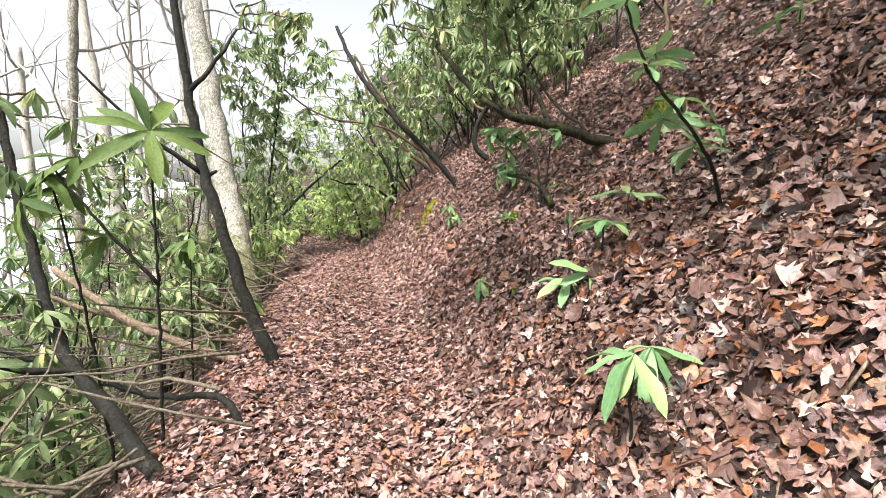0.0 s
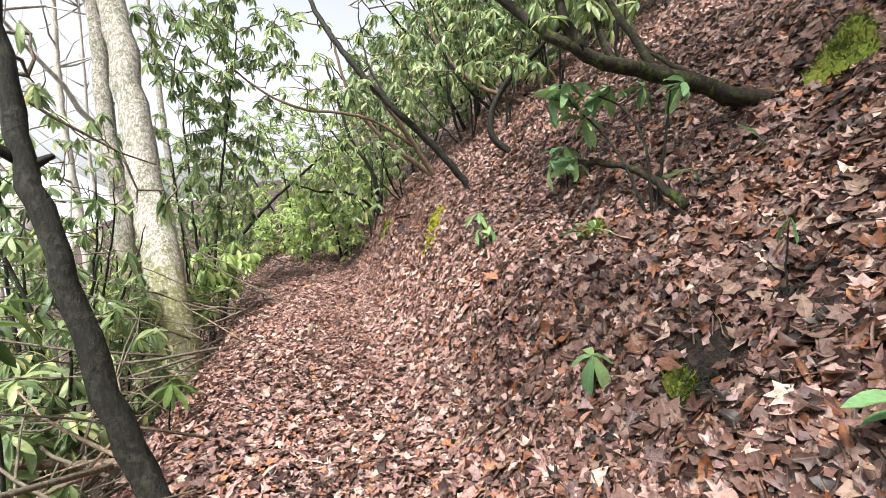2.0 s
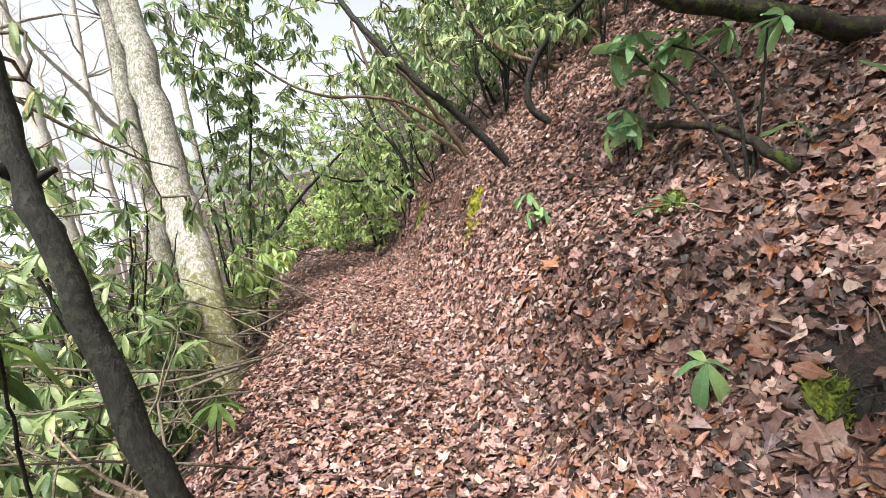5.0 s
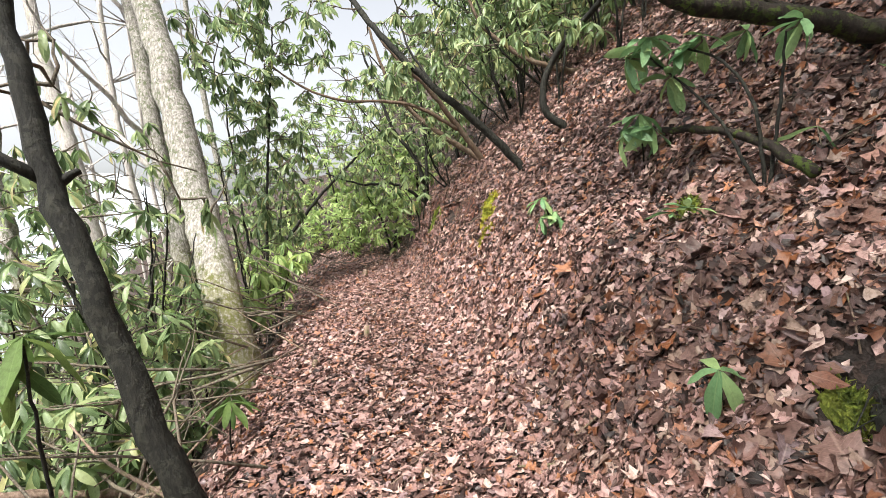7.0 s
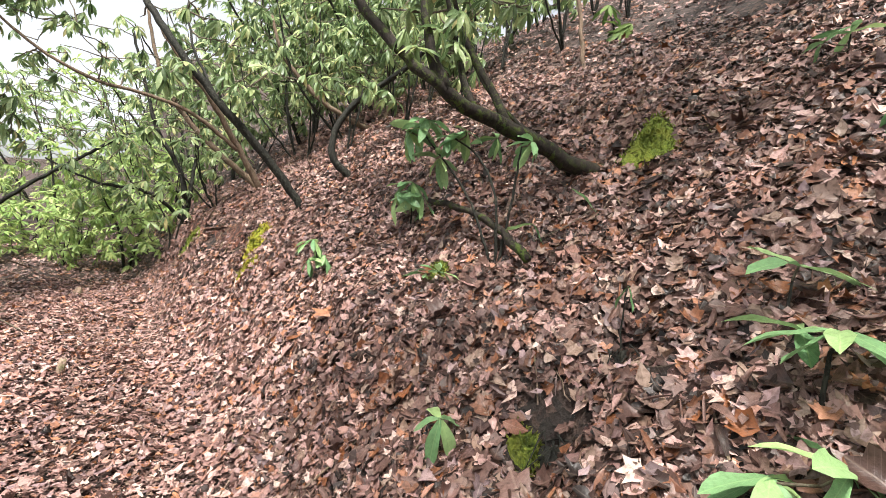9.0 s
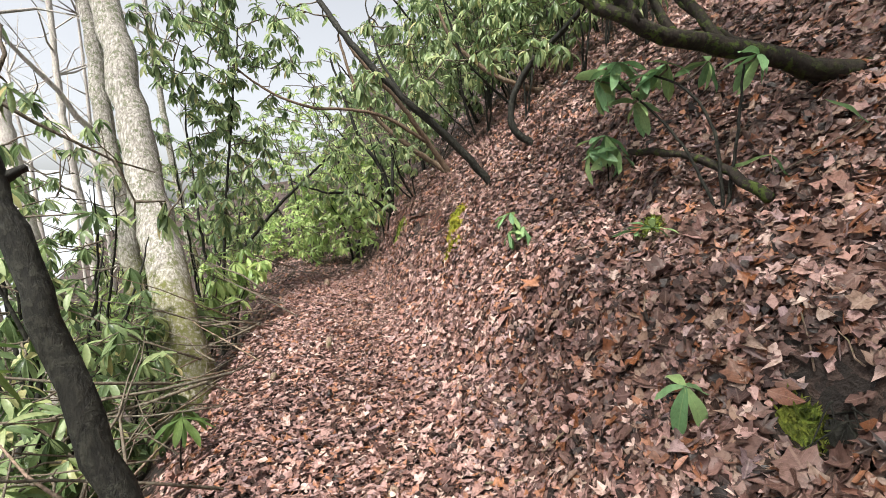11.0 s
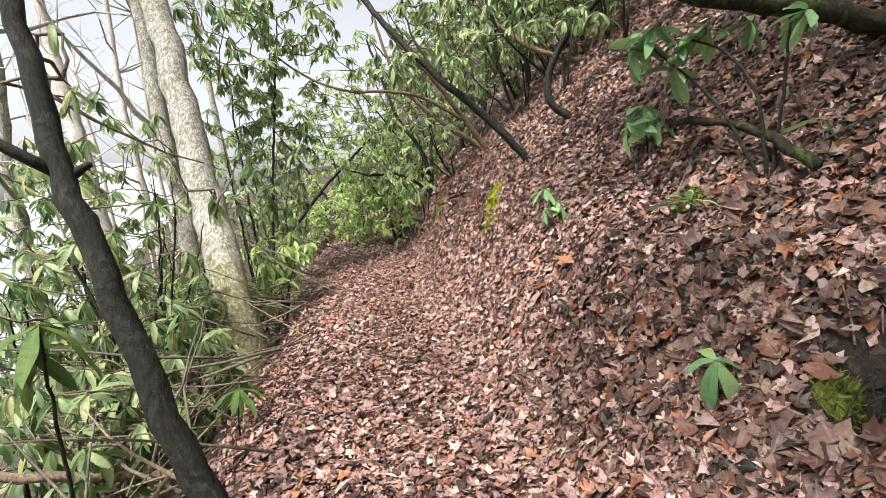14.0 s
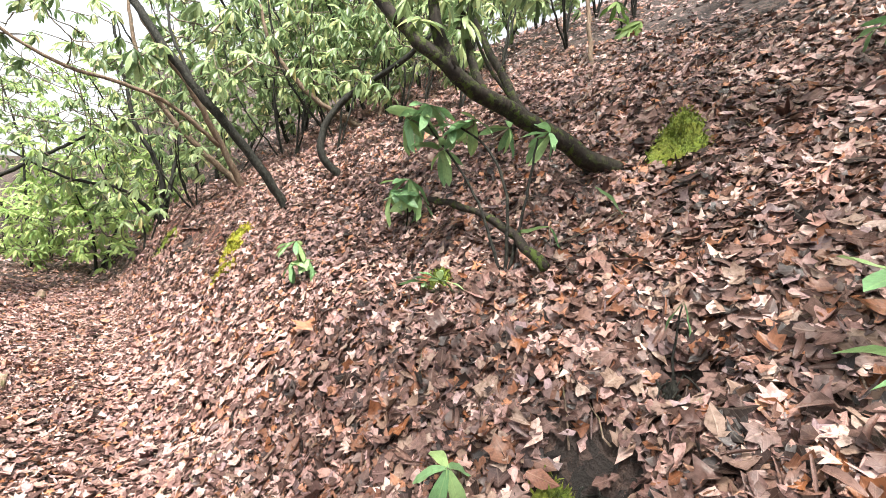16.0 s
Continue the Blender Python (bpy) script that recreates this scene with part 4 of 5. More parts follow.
# the mossy limb and what grows round it
rhododendron(241, (2.85, 1.72, ground_at(2.85, 1.72)),
             [([(2.92, 1.70, 1.98), (2.83, 1.74, 2.04), (2.54, 1.90, 2.05), (2.23, 2.02, 2.16), (1.94, 2.11, 2.24), (1.70, 2.14, 2.27), (1.53, 2.19, 2.36), (1.41, 2.28, 2.45), (1.25, 2.47, 2.66), (1.0, 2.8, 3.1)], 0.066, 0.028),
              ([(1.57, 2.17, 2.33), (1.49, 2.22, 2.48), (1.44, 2.26, 2.67), (1.4, 2.4, 3.2)], 0.044, 0.018),
              ([(1.77, 2.13, 2.26), (1.75, 2.27, 2.50), (1.75, 2.40, 2.80), (1.7, 2.6, 3.3)], 0.028, 0.012),
              ([(2.06, 2.1, 2.22), (2.00, 2.32, 2.54), (1.95, 2.49, 2.81), (1.93, 2.63, 3.03), (1.9, 2.8, 3.5)], 0.03, 0.012),
              ([(2.60, 1.88, 2.06), (2.45, 2.2, 2.25), (2.3, 2.5, 2.5), (2.1, 2.8, 3.0)], 0.022, 0.010)],
             # The two large clouds widen the crown above the view to cast shade.
             [(80, (1.2, 3.1, 3.95), (1.3, 1.2, 0.5)), (46, (2.2, 3.0, 3.9), (1.0, 0.9, 0.5)), (16, (1.2, 2.8, 3.35), (0.8, 0.6, 0.3)), (5, (1.5, 2.3, 2.75), (0.3, 0.2, 0.2))], "thick mossy rhododendron limb sweeping up from the bank", 0.15, bark=M_SHADED_LIMB)
# Added canopies above the view, placed to shade the near bank.
rhododendron(242, (3.0, -1.2, ground_at(3.0, -1.2)),
             [([(3.1, -1.1, 2.1), (2.4, -1.05, 2.2), (1.77, -0.96, 2.20), (1.15, -0.84, 2.24), (0.9, -0.8, 2.5)], 0.05, 0.02),
              ([(3.1, -1.1, 2.1), (3.0, -0.6, 3.2), (2.8, -0.2, 4.4)], 0.05, 0.02)],
             [(95, (2.0, -0.3, 4.4), (1.9, 1.6, 0.45)), (40, (-0.3, 0.5, 4.6), (0.8, 1.3, 0.35)), (40, (2.4, -2.4, 3.6), (1.2, 1.0, 0.6))], "overhead rhododendron canopy, mostly out of view, added to shade the bank", 0.16, dense=3.4)
rhododendron(243, (4.4, 0.2, ground_at(4.4, 0.2)),
             [([(4.4, 0.2, 3.3), (4.2, 0.3, 4.4), (3.6, 0.6, 5.4)], 0.05, 0.02), ([(4.4, 0.2, 3.3), (3.8, 1.0, 4.4), (3.0, 1.5, 4.9)], 0.04, 0.015)],
             [(120, (2.5, 1.7, 5.1), (1.9, 1.6, 0.45)), (60, (5.0, 1.4, 6.2), (1.4, 1.3, 0.6))], "overhead rhododendron canopy, mostly out of view, added to shade the bank", 0.16, dense=3.4)
rhododendron(244, (4.6, -2.2, ground_at(4.6, -2.2)),
             [([(4.6, -2.2, 3.4), (4.4, -2.0, 4.6), (4.0, -1.8, 5.6)], 0.05, 0.02)],
             [(70, (4.0, -1.6, 5.2), (1.5, 1.5, 0.7))], "out-of-view rhododendron above the bank, added for shade", 0.16, dense=3.4, shape=EVERGREEN_FAR)

for k, (sx, sy, h, w) in enumerate([(2.65, 5.9, 1.1, 0.5), (3.1, 5.2, 1.2, 0.5), (2.5, 7.0, 1.3, 0.6), (3.7, 5.6, 1.3, 0.6), (4.5, 5.0, 1.8, 0.7), (5.5, 4.8, 2.0, 0.8), (6.6, 4.6, 1.8, 0.8), (0.95, 8.4, 0.8, 0.45), (3.3, 4.3, 0.9, 0.35)]):
    z = ground_at(sx, sy)
    rhododendron(290 + k, (sx, sy, z), [([(sx, sy, z - 0.1), (sx - 0.05, sy - 0.05, z + h * 0.5), (sx - 0.25, sy - 0.05, z + h)], 0.018, 0.007), ([(sx, sy, z - 0.1), (sx + 0.1, sy, z + h * 0.6), (sx + 0.2, sy + 0.1, z + h * 1.3)], 0.016, 0.006)],
                 [(16, (sx - 0.1, sy, z + h * 0.95), (w, w, h * 0.45))], "low rhododendron rooted in the leafy bank", 0.16, dense=1.0)

_g = np.random.default_rng(88)
for k, (sx, sy, h, w) in enumerate([(2.7, 8.4, 3.0, 1.2), (3.7, 7.7, 3.0, 1.3), (4.8, 7.4, 3.2, 1.3), (3.3, 10.0, 3.8, 1.5), (1.9, 10.9, 3.6, 1.4), (5.0, 10.2, 4.2, 1.7), (1.5, 13.5, 3.6, 1.9), (4.5, 13.0, 3.8, 2.0), (6.8, 10.5, 3.4, 1.9), (7.4, 7.4, 3.2, 1.6), (1.0, 17.5, 4.5, 2.6), (-1.2, 15.5, 4.2, 1.9), (5.5, 17.0, 4.5, 2.6),
                                      (-7.5, 9.5, 4.0, 2.2), (-8.5, 14.0, 5.0, 2.6), (-7.5, 5.0, 3.4, 2.0), (-11.0, 10.0, 4.5, 2.8), (-6.5, 19.0, 6.0, 2.8), (-4.8, 1.0, 2.8, 1.3), (-3.4, -0.6, 2.6, 1.1)]):
    z = ground_at(sx, sy)
    a = (sx + _g.normal(0, 0.3), sy + _g.normal(0, 0.3), z + h * 0.6)
    rhododendron(250 + k, (sx, sy, z), [([(sx + 0.4, sy, z - 0.15), (sx + 0.2, sy, z + h * 0.4), (sx - 0.7, sy + 0.3, z + h)], 0.05, 0.015), ([(sx + 0.3, sy, z - 0.15), (sx - 0.6, sy - 0.2, z + h * 0.4), (sx - 1.7, sy - 0.4, z + h * 0.8)], 0.04, 0.012)],
                 [(110, a, (w, w * 0.8, h * 0.5))], "dense rhododendron thicket in the hazy woods", 0.18, shape=EVERGREEN_FAR, dense=1.9 if sx > 0 else 1.0)

# pale green undergrowth down the slope and along the far trail
_g = np.random.default_rng(431)
for k, (sx, sy, h, w) in enumerate([(-1.75, 4.5, 1.5, 0.55), (-1.85, 5.4, 1.7, 0.6), (-2.3, 6.3, 2.0, 0.75), (-2.7, 7.5, 2.4, 0.85), (-3.1, 4.0, 2.2, 0.8), (-2.5, 2.2, 1.6, 0.6), (-4.0, 6.4, 2.8, 1.0), (-3.1, 9.0, 2.6, 1.0),
                                      (-3.9, 11.0, 3.4, 1.2), (-2.6, 12.6, 2.4, 1.0), (-5.6, 12.5, 4.2, 1.5), (-4.2, 3.0, 2.4, 0.9), (-2.0, 1.2, 1.0, 0.45), (0.9, 12.6, 1.6, 1.1), (-0.2, 11.9, 1.5, 0.8), (-0.45, 10.9, 0.9, 0.4), (-1.75, 8.6, 1.5, 0.45), (-1.55, 3.7, 1.2, 0.4), (-2.9, 1.4, 2.0, 0.7), (-1.3, 14.2, 2.2, 1.1), (0.2, 14.8, 2.4, 1.2), (-2.6, 15.5, 3.0, 1.4)]):
    z = ground_at(sx, sy)
    stems = []
    for _ in range(3):
        lean = _g.normal(0, 0.6, 2) * h * 0.5
        stems.append(([(sx, sy, z - 0.1), (sx + lean[0] * 0.7, sy + lean[1] * 0.4, z + h * 0.4), (sx + lean[0], sy + lean[1], z + h * 0.9)], 0.014, 0.005))
    rhododendron(310 + k, (sx, sy, z), stems, [(int(34 + 40 * w), (sx, sy, z + h * 0.6), (w, w, h * 0.5))], "pale green undergrowth shrub on the slope below the trail" if sx < 0 else "pale green shrub past the trail bend", 0.14, dense=1.0, low=0.1, leaves=M_BRIGHT if sy > 6 else None, shape=EVERGREEN_FAR if sy > 6 else None, r_twig=0.0055)

# finer shrubs along the crest of the bank
for k, (sx, sy, h, w) in enumerate([(2.9, 6.6, 1.5, 0.7), (1.55, 8.3, 1.2, 0.6), (3.9, 5.1, 1.4, 0.6), (5.0, 4.3, 1.6, 0.7), (6.0, 4.0, 1.6, 0.8), (3.4, 6.0, 1.5, 0.7),
                                      (2.6, 7.8, 1.8, 0.8), (3.4, 8.2, 2.2, 0.9), (4.3, 6.6, 2.0, 0.9), (5.2, 7.4, 2.4, 1.0), (2.2, 9.2, 1.9, 0.9), (1.2, 10.2, 1.8, 0.9), (6.0, 6.4, 2.2, 1.0), (4.4, 8.6, 2.4, 1.0), (7.0, 5.4, 2.2, 1.0)]):
    z = ground_at(sx, sy)
    stems = []
    for _ in range(4):
        lean = _g.normal(-0.6, 0.45, 2) * h * 0.6 * np.array([1.0, 0.4])
        stems.append(([(sx, sy, z - 0.1), (sx + lean[0] * 0.7, sy + lean[1] * 0.4, z + h * 0.45), (sx + lean[0], sy + lean[1], z + h * 1.1)], 0.016, 0.005))
    rhododendron(360 + k, (sx, sy, z), stems, [(26, (sx - 0.1, sy, z + h * 0.9), (w, w, h * 0.5))], "leggy rhododendron along the crest of the bank", 0.15, dense=1.8, r_twig=0.006)

# ---------------------------------------------------------------- saplings and single plants
LEAF_MESHES, BACKLIT_MESHES = [], []
for _k in range(6):
    _gl = np.random.default_rng(900 + _k)
    _v, _f = long_leaf(7, 0.14, 0.04, _gl.uniform(0.10, 0.38))
    _v[:, 2] += _gl.normal(0, 0.25) * _v[:, 0] * _v[:, 1] + 0.03 * np.sin(_v[:, 1] * 9 + _k) * np.abs(_v[:, 0]) / 0.14
    # Narrower copies in the darker, backlit leaf colour.
    BACKLIT_MESHES.append(mesh_of("backlit_leaf", _v * np.array([0.78, 1, 1]), _f, M_BACKLIT, True, np.stack([_v[:, 0] / 0.14, _v[:, 1], _v[:, 2]], -1)))
    LEAF_MESHES.append(mesh_of("sapling_leaf", _v, _f, M_YOUNG, True, np.stack([_v[:, 0] / 0.14, _v[:, 1], _v[:, 2]], -1)))


def put_leaf(g, parent, at, direction, up, size, meshes):
    """One leaf as an object of its own, blade along direction."""
    ob = new("leaf", meshes[int(g.integers(0, len(meshes)))])
    r = frame_from(np.array([direction], float), np.array([up], float))[0]
    m = Matrix(((*(r[0] * size), at[0]), (*(r[1] * size), at[1]), (*(r[2] * size), at[2]), (0, 0, 0, 1)))
    ob.parent = parent
    ob.matrix_parent_inverse = Matrix.Translation(-Vector(parent.location))
    ob.matrix_basis = m
    return ob


def sapling(seed, base, stems, tops, label, leaf=0.16, count=(5, 8), droop=(60, 115), radius=0.008, name="rhododendron_sapling", bark=None, axis=None, backlit=False):
    """A young plant whose leaves can be told apart. stems: lists of points; tops: rosette places."""
    g = np.random.default_rng(seed)
    ob = thing(name, base, label, "sapling", "young rhododendrons")
    ends = []
    for pts in stems:
        p, r = spline(pts, np.linspace(radius, radius * 0.5, len(pts)), 0.05, 0.003, seed)
        part("stem", mesh_of("stem", *tube(p, r, 6, 0.05, seed), bark or M_STEM), ob)
        ends.append(p)
    nodes = np.concatenate(ends)
    for top in tops:
        top = np.array(top, float)
        top[2] = max(top[2], ground_at(top[0], top[1]) + 0.13)
        q = nodes[np.argmin(np.linalg.norm(nodes - top, axis=1))]
        if np.linalg.norm(top - q) > 0.02:
            mid = (q + top) / 2 + g.normal(0, 0.015, 3)
            part("twig", mesh_of("twig", *tube([q, mid, top], [radius * 0.6, radius * 0.5, radius * 0.4], 5), M_TWIG), ob)
        a = top - q + np.array([0, 0, 0.12]) if axis is None else np.array(axis, float)
        a /= np.linalg.norm(a)
        u = np.cross(a, (0.3, 0.9, 0.2))
        u /= np.linalg.norm(u)
        w = np.cross(a, u)
        n = int(g.integers(count[0], count[1] + 1))
        first = g.uniform(0, 6.28)
        for i in range(n):
            t, th = first + 6.283 * i / n + g.normal(0, 0.2), radians(g.uniform(*droop))
            d = a * math.cos(th) + (u * math.cos(t) + w * math.sin(t)) * math.sin(th)
            put_leaf(g, ob, top, d, a + g.normal(0, 0.15, 3), leaf * 1.3 * g.uniform(0.7, 1.15), BACKLIT_MESHES if backlit else LEAF_MESHES)
    return ob


def on_ground(x, y, dz=0.0):
    return (x, y, ground_at(x, y) + dz)


sapling(301, on_ground(1.12, -0.85), [[on_ground(1.12, -0.85, -0.03), (1.10, -0.88, 0.62), (1.07, -0.90, 0.86)], [on_ground(1.12, -0.85, -0.03), (1.2, -0.8, 0.6), (1.28, -0.72, 0.82)]],
        [(1.07, -0.90, 0.88), (1.28, -0.72, 0.84)], "leafy green rhododendron sapling on the bank", 0.18, (8, 9), (95, 150))
sapling(302, on_ground(1.47, 0.35), [[on_ground(1.47, 0.35, -0.03), (1.46, 0.36, 0.85), (1.46, 0.36, 0.92)]], [(1.46, 0.36, 0.93), (1.52, 0.22, 0.88)],
        "small sapling with pale green leaves on the bank", 0.19, (7, 8), (80, 125))
sapling(303, on_ground(1.66, 0.32), [[on_ground(1.66, 0.32, -0.03), (1.66, 0.32, 1.2), (1.65, 0.3, 1.3)]], [(1.65, 0.3, 1.32)], "small sapling with long green leaves on the bank", 0.20, (8, 9), (75, 115))
sapling(304, on_ground(2.2, -0.05), [[on_ground(2.2, -0.05, -0.05), (2.0, -0.18, 1.6), (1.71, -0.33, 1.79), (1.4, -0.39, 2.04), (1.25, -0.42, 2.3)], [(2.0, -0.18, 1.6), (2.1, 0.1, 1.8), (2.05, 0.2, 2.05)]],
        [(1.4, -0.39, 2.06), (1.95, 0.1, 1.95), (1.75, -0.05, 1.9), (2.1, 0.25, 2.1), (1.6, -0.15, 2.2), (1.25, -0.42, 2.32), (1.85, -0.2, 1.75), (2.2, 0.05, 1.9)], "tall thin sapling with drooping leaves", 0.15, (5, 8), (75, 130), 0.012)
sapling(305, on_ground(1.24, 1.42), [[on_ground(1.24, 1.42, -0.03), (1.21, 1.40, 0.60), (1.19, 1.39, 0.67)]], [(1.17, 1.37, 0.74)], "small drooping seedling with a few green leaves", 0.15, (5, 5), (112, 150), axis=(-0.35, -0.45, 0.85))
sapling(306, on_ground(1.78, 1.0), [[on_ground(1.78, 1.0, -0.03), (1.77, 1.0, 1.25), (1.76, 0.99, 1.34)]], [(1.76, 0.99, 1.35)], "withered seedling with a single green leaf", 0.12, (1, 2), (130, 160), 0.005)
sapling(307, on_ground(1.98, 2.0), [[on_ground(1.98, 2.0, -0.05), (1.93, 2.03, 1.75), (1.86, 2.15, 2.0), (1.75, 2.3, 2.12)], [on_ground(1.98, 2.0, -0.05), (2.0, 1.95, 1.8), (2.02, 1.95, 2.08)], [on_ground(1.98, 2.0, -0.05), (1.85, 2.2, 1.75), (1.62, 2.4, 2.1)]],
        [(1.60, 2.38, 2.20), (1.73, 2.32, 2.12), (1.81, 2.24, 2.16), (1.52, 2.47, 2.12), (1.96, 2.11, 2.14), (2.10, 1.94, 2.13), (1.72, 2.38, 1.98), (1.66, 2.55, 2.2)], "rhododendron sapling with long drooping leaves below the mossy limb", 0.155, (6, 8), (85, 150), 0.011)
sapling(308, on_ground(2.06, 3.12), [[on_ground(2.06, 3.12, -0.05), (2.02, 3.1, 1.7), (1.98, 3.06, 1.86)]], [(1.98, 3.06, 1.90), (1.89, 3.14, 1.80), (2.06, 3.03, 1.80)], "bushy blue-green rhododendron seedling in leaf litter", 0.185, (8, 10), (100, 160))
sapling(309, on_ground(1.42, 3.36), [[on_ground(1.42, 3.36, -0.05), (1.40, 3.34, 1.15), (1.34, 3.34, 1.32)]], [(1.33, 3.35, 1.35), (1.42, 3.31, 1.24), (1.32, 3.36, 1.20), (1.44, 3.30, 1.14)], "bushy rhododendron seedling on the bank", 0.125, (6, 8), (90, 155))
sapling(318, on_ground(2.14, 1.86), [[on_ground(2.14, 1.86, -0.04), (2.13, 1.86, 1.52)]], [(2.12, 1.87, 1.62), (2.35, 1.62, 1.75)], "seedling with a few broad green leaves on the bank", 0.15, (2, 3), (80, 150), 0.006)
sapling(319, on_ground(1.72, 2.2), [[on_ground(1.72, 2.2, -0.03), (1.71, 2.2, 1.2)]], [(1.70, 2.2, 1.26), (1.66, 2.28, 1.24)], "low green seedling tuft in the leaf litter", 0.10, (5, 7), (50, 110), 0.005)
sapling(310, on_ground(1.95, 0.5), [[on_ground(1.95, 0.5, -0.04), (1.94, 0.5, 1.45)]], [(1.93, 0.48, 1.5)], "sapling with broad bright green leaves", 0.2, (4, 5), (75, 105))
sapling(311, on_ground(1.80, 0.42), [[on_ground(1.80, 0.42, -0.04), (1.80, 0.42, 1.12)]], [(1.8, 0.42, 1.14)], "sapling with bright green serrated leaves", 0.16, (4, 5), (70, 105))
sapling(312, on_ground(3.55, 0.8), [[on_ground(3.55, 0.8, -0.04), (3.55, 0.8, 3.0)]], [(3.55, 0.8, 3.02), (3.45, 0.9, 2.95)], "small sapling high on the bank", 0.15, (4, 6), (70, 110))
sapling(313, on_ground(4.9, 3.5), [[on_ground(4.9, 3.5, -0.05), (5.05, 3.5, 4.3), (4.95, 3.6, 4.7)]], [(5.0, 3.4, 4.1), (5.1, 3.5, 4.0), (4.95, 3.6, 4.75), (5.05, 3.3, 4.25)], "dark-leaved rhododendron sapling high on the bank", 0.2, (6, 8), (100, 150), 0.02, backlit=True)
sapling(314, (-1.02, 0.55, ground_at(-1.02, 0.55)), [[on_ground(-1.02, 0.55, -0.05), (-1.0, 0.5, 0.5), (-0.97, 0.42, 1.1), (-0.95, 0.33, 1.70)], [(-0.98, 0.45, 0.9), (-1.2, 0.4, 1.2), (-1.42, 0.4, 1.5)]],
        [(-0.95, 0.33, 1.72)], "tall seedling topped by a whorl of long leaves", 0.25, (9, 9), (70, 105), 0.011, axis=(0.3, -0.75, 0.45), backlit=True)
sapling(315, (-1.35, 0.75, ground_at(-1.35, 0.75)), [[on_ground(-1.35, 0.75, -0.05), (-1.4, 0.6, 0.6), (-1.45, 0.42, 1.45)]],
        [(-1.46, 0.38, 1.5), (-1.36, 0.47, 1.58), (-1.55, 0.35, 1.35), (-1.3, 0.6, 1.15)], "seedling with drooping leaves at the trail edge", 0.19, (6, 8), (95, 140), 0.010, backlit=True)
sapling(316, (-1.25, 1.83, ground_at(-1.25, 1.83)), [[on_ground(-1.25, 1.83, -0.05), (-1.23, 1.78, 0.3), (-1.20, 1.73, 1.01)]], [(-1.20, 1.73, 1.04), (-1.32, 1.85, 0.92)], "seedling with large hanging leaves behind the dark stem", 0.19, (6, 7), (95, 150), 0.010, backlit=True)
sapling(317, on_ground(-0.95, 2.9), [[on_ground(-0.98, 2.9, -0.05), (-0.96, 2.9, 0.15)]], [(-0.95, 2.9, 0.24), (-1.0, 3.1, 0.2)], "low seedling at the trail edge", 0.17, (5, 7), (95, 145), backlit=True)


# ---------------------------------------------------------------- fallen wood, stumps, moss
def log(seed, pts, r0, r1, label, name="fallen_branch", bark=None, sides=9):
    p, r = spline(pts, np.linspace(r0, r1, len(pts)), 0.08, 0.006, seed)
    ob = new(name, mesh_of(name, *tube(p, r, sides, 0.07, seed), bark or M_DEADWOOD))
    return tagged(ob, label, "branch", "fallen wood")


log(401, [(-0.80, 1.82, -0.08), (-1.15, 1.95, 0.0), (-1.5, 2.0, 0.12), (-1.95, 2.1, 0.35), (-2.5, 2.3, 0.7)], 0.045, 0.03, "thick fallen branch lying against the trail edge")
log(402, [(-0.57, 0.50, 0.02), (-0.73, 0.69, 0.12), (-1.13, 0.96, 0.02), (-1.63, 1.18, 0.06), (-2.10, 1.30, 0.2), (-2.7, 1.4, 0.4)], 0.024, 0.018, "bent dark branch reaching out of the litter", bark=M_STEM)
log(403, [(-1.05, 2.55, -0.1), (-1.35, 2.5, -0.02), (-1.9, 2.3, 0.2), (-2.6, 2.2, 0.5)], 0.03, 0.02, "fallen grey branch below the trail")
log(404, [(-1.88, 10.43, 0.60), (-1.08, 10.39, 1.52), (-0.41, 10.35, 2.15), (0.2, 10.3, 2.7)], 0.038, 0.025, "slanting dead trunk beside the trail bend", "leaning_dead_trunk", M_STEM)
log(405, [(1.80, 2.55, 1.72), (1.87, 2.42, 1.70), (1.95, 2.15, 1.63), (1.98, 1.90, 1.50), (1.97, 1.74, 1.40)], 0.018, 0.030, "mossy dead branch stub lying on the bank", "branch_stub", M_SHADED_LIMB)
log(406, [(4.1, 3.15, 3.2), (4.25, 3.3, 3.5), (4.3, 3.5, 4.3), (4.25, 3.7, 5.4)], 0.035, 0.02, "thin upright brown stem on the upper bank", "thin_stem", M_STEM_BROWN)
log(407, [on_ground(6.5, 3.45, -0.1), (6.6, 3.5, 5.9), (6.5, 3.6, 7.4)], 0.06, 0.03, "thin upright stem high on the hillside", "thin_stem", M_STEM)
log(408, [on_ground(7.1, 2.4, -0.1), (7.2, 2.4, 6.4), (7.3, 2.5, 8.4)], 0.09, 0.05, "upright stem high on the hillside", "thin_stem", M_STEM_BROWN)
log(409, [on_ground(5.2, 1.1, -0.1), (5.25, 1.1, 4.8), (5.4, 1.2, 7.0)], 0.08, 0.05, "grey-brown trunk high on the bank", "thin_stem", M_LICHEN)


def broken_stub(seed, x, y, radius, height, label):
    """A splintered stub of a cut stem in the trail."""
    g = np.random.default_rng(seed)
    p = [on_ground(x, y, -0.04), on_ground(x, y, height * 0.5), on_ground(x + 0.01, y, height)]
    v, f = tube(p, [radius * 1.2, radius, radius * 0.85], 9, 0.12, seed)
    top = v[:, 2] > ground_at(x, y) + height * 0.8
    v[top, 2] += g.uniform(-0.3, 0.3, top.sum()) * height * 0.5
    return tagged(new("wood_stub", mesh_of("wood_stub", v, f, M_DEADWOOD)), label, "stump", "stubs in the trail")


broken_stub(411, -0.11, 4.45, 0.028, 0.14, "short splintered wooden stub standing in the trail")
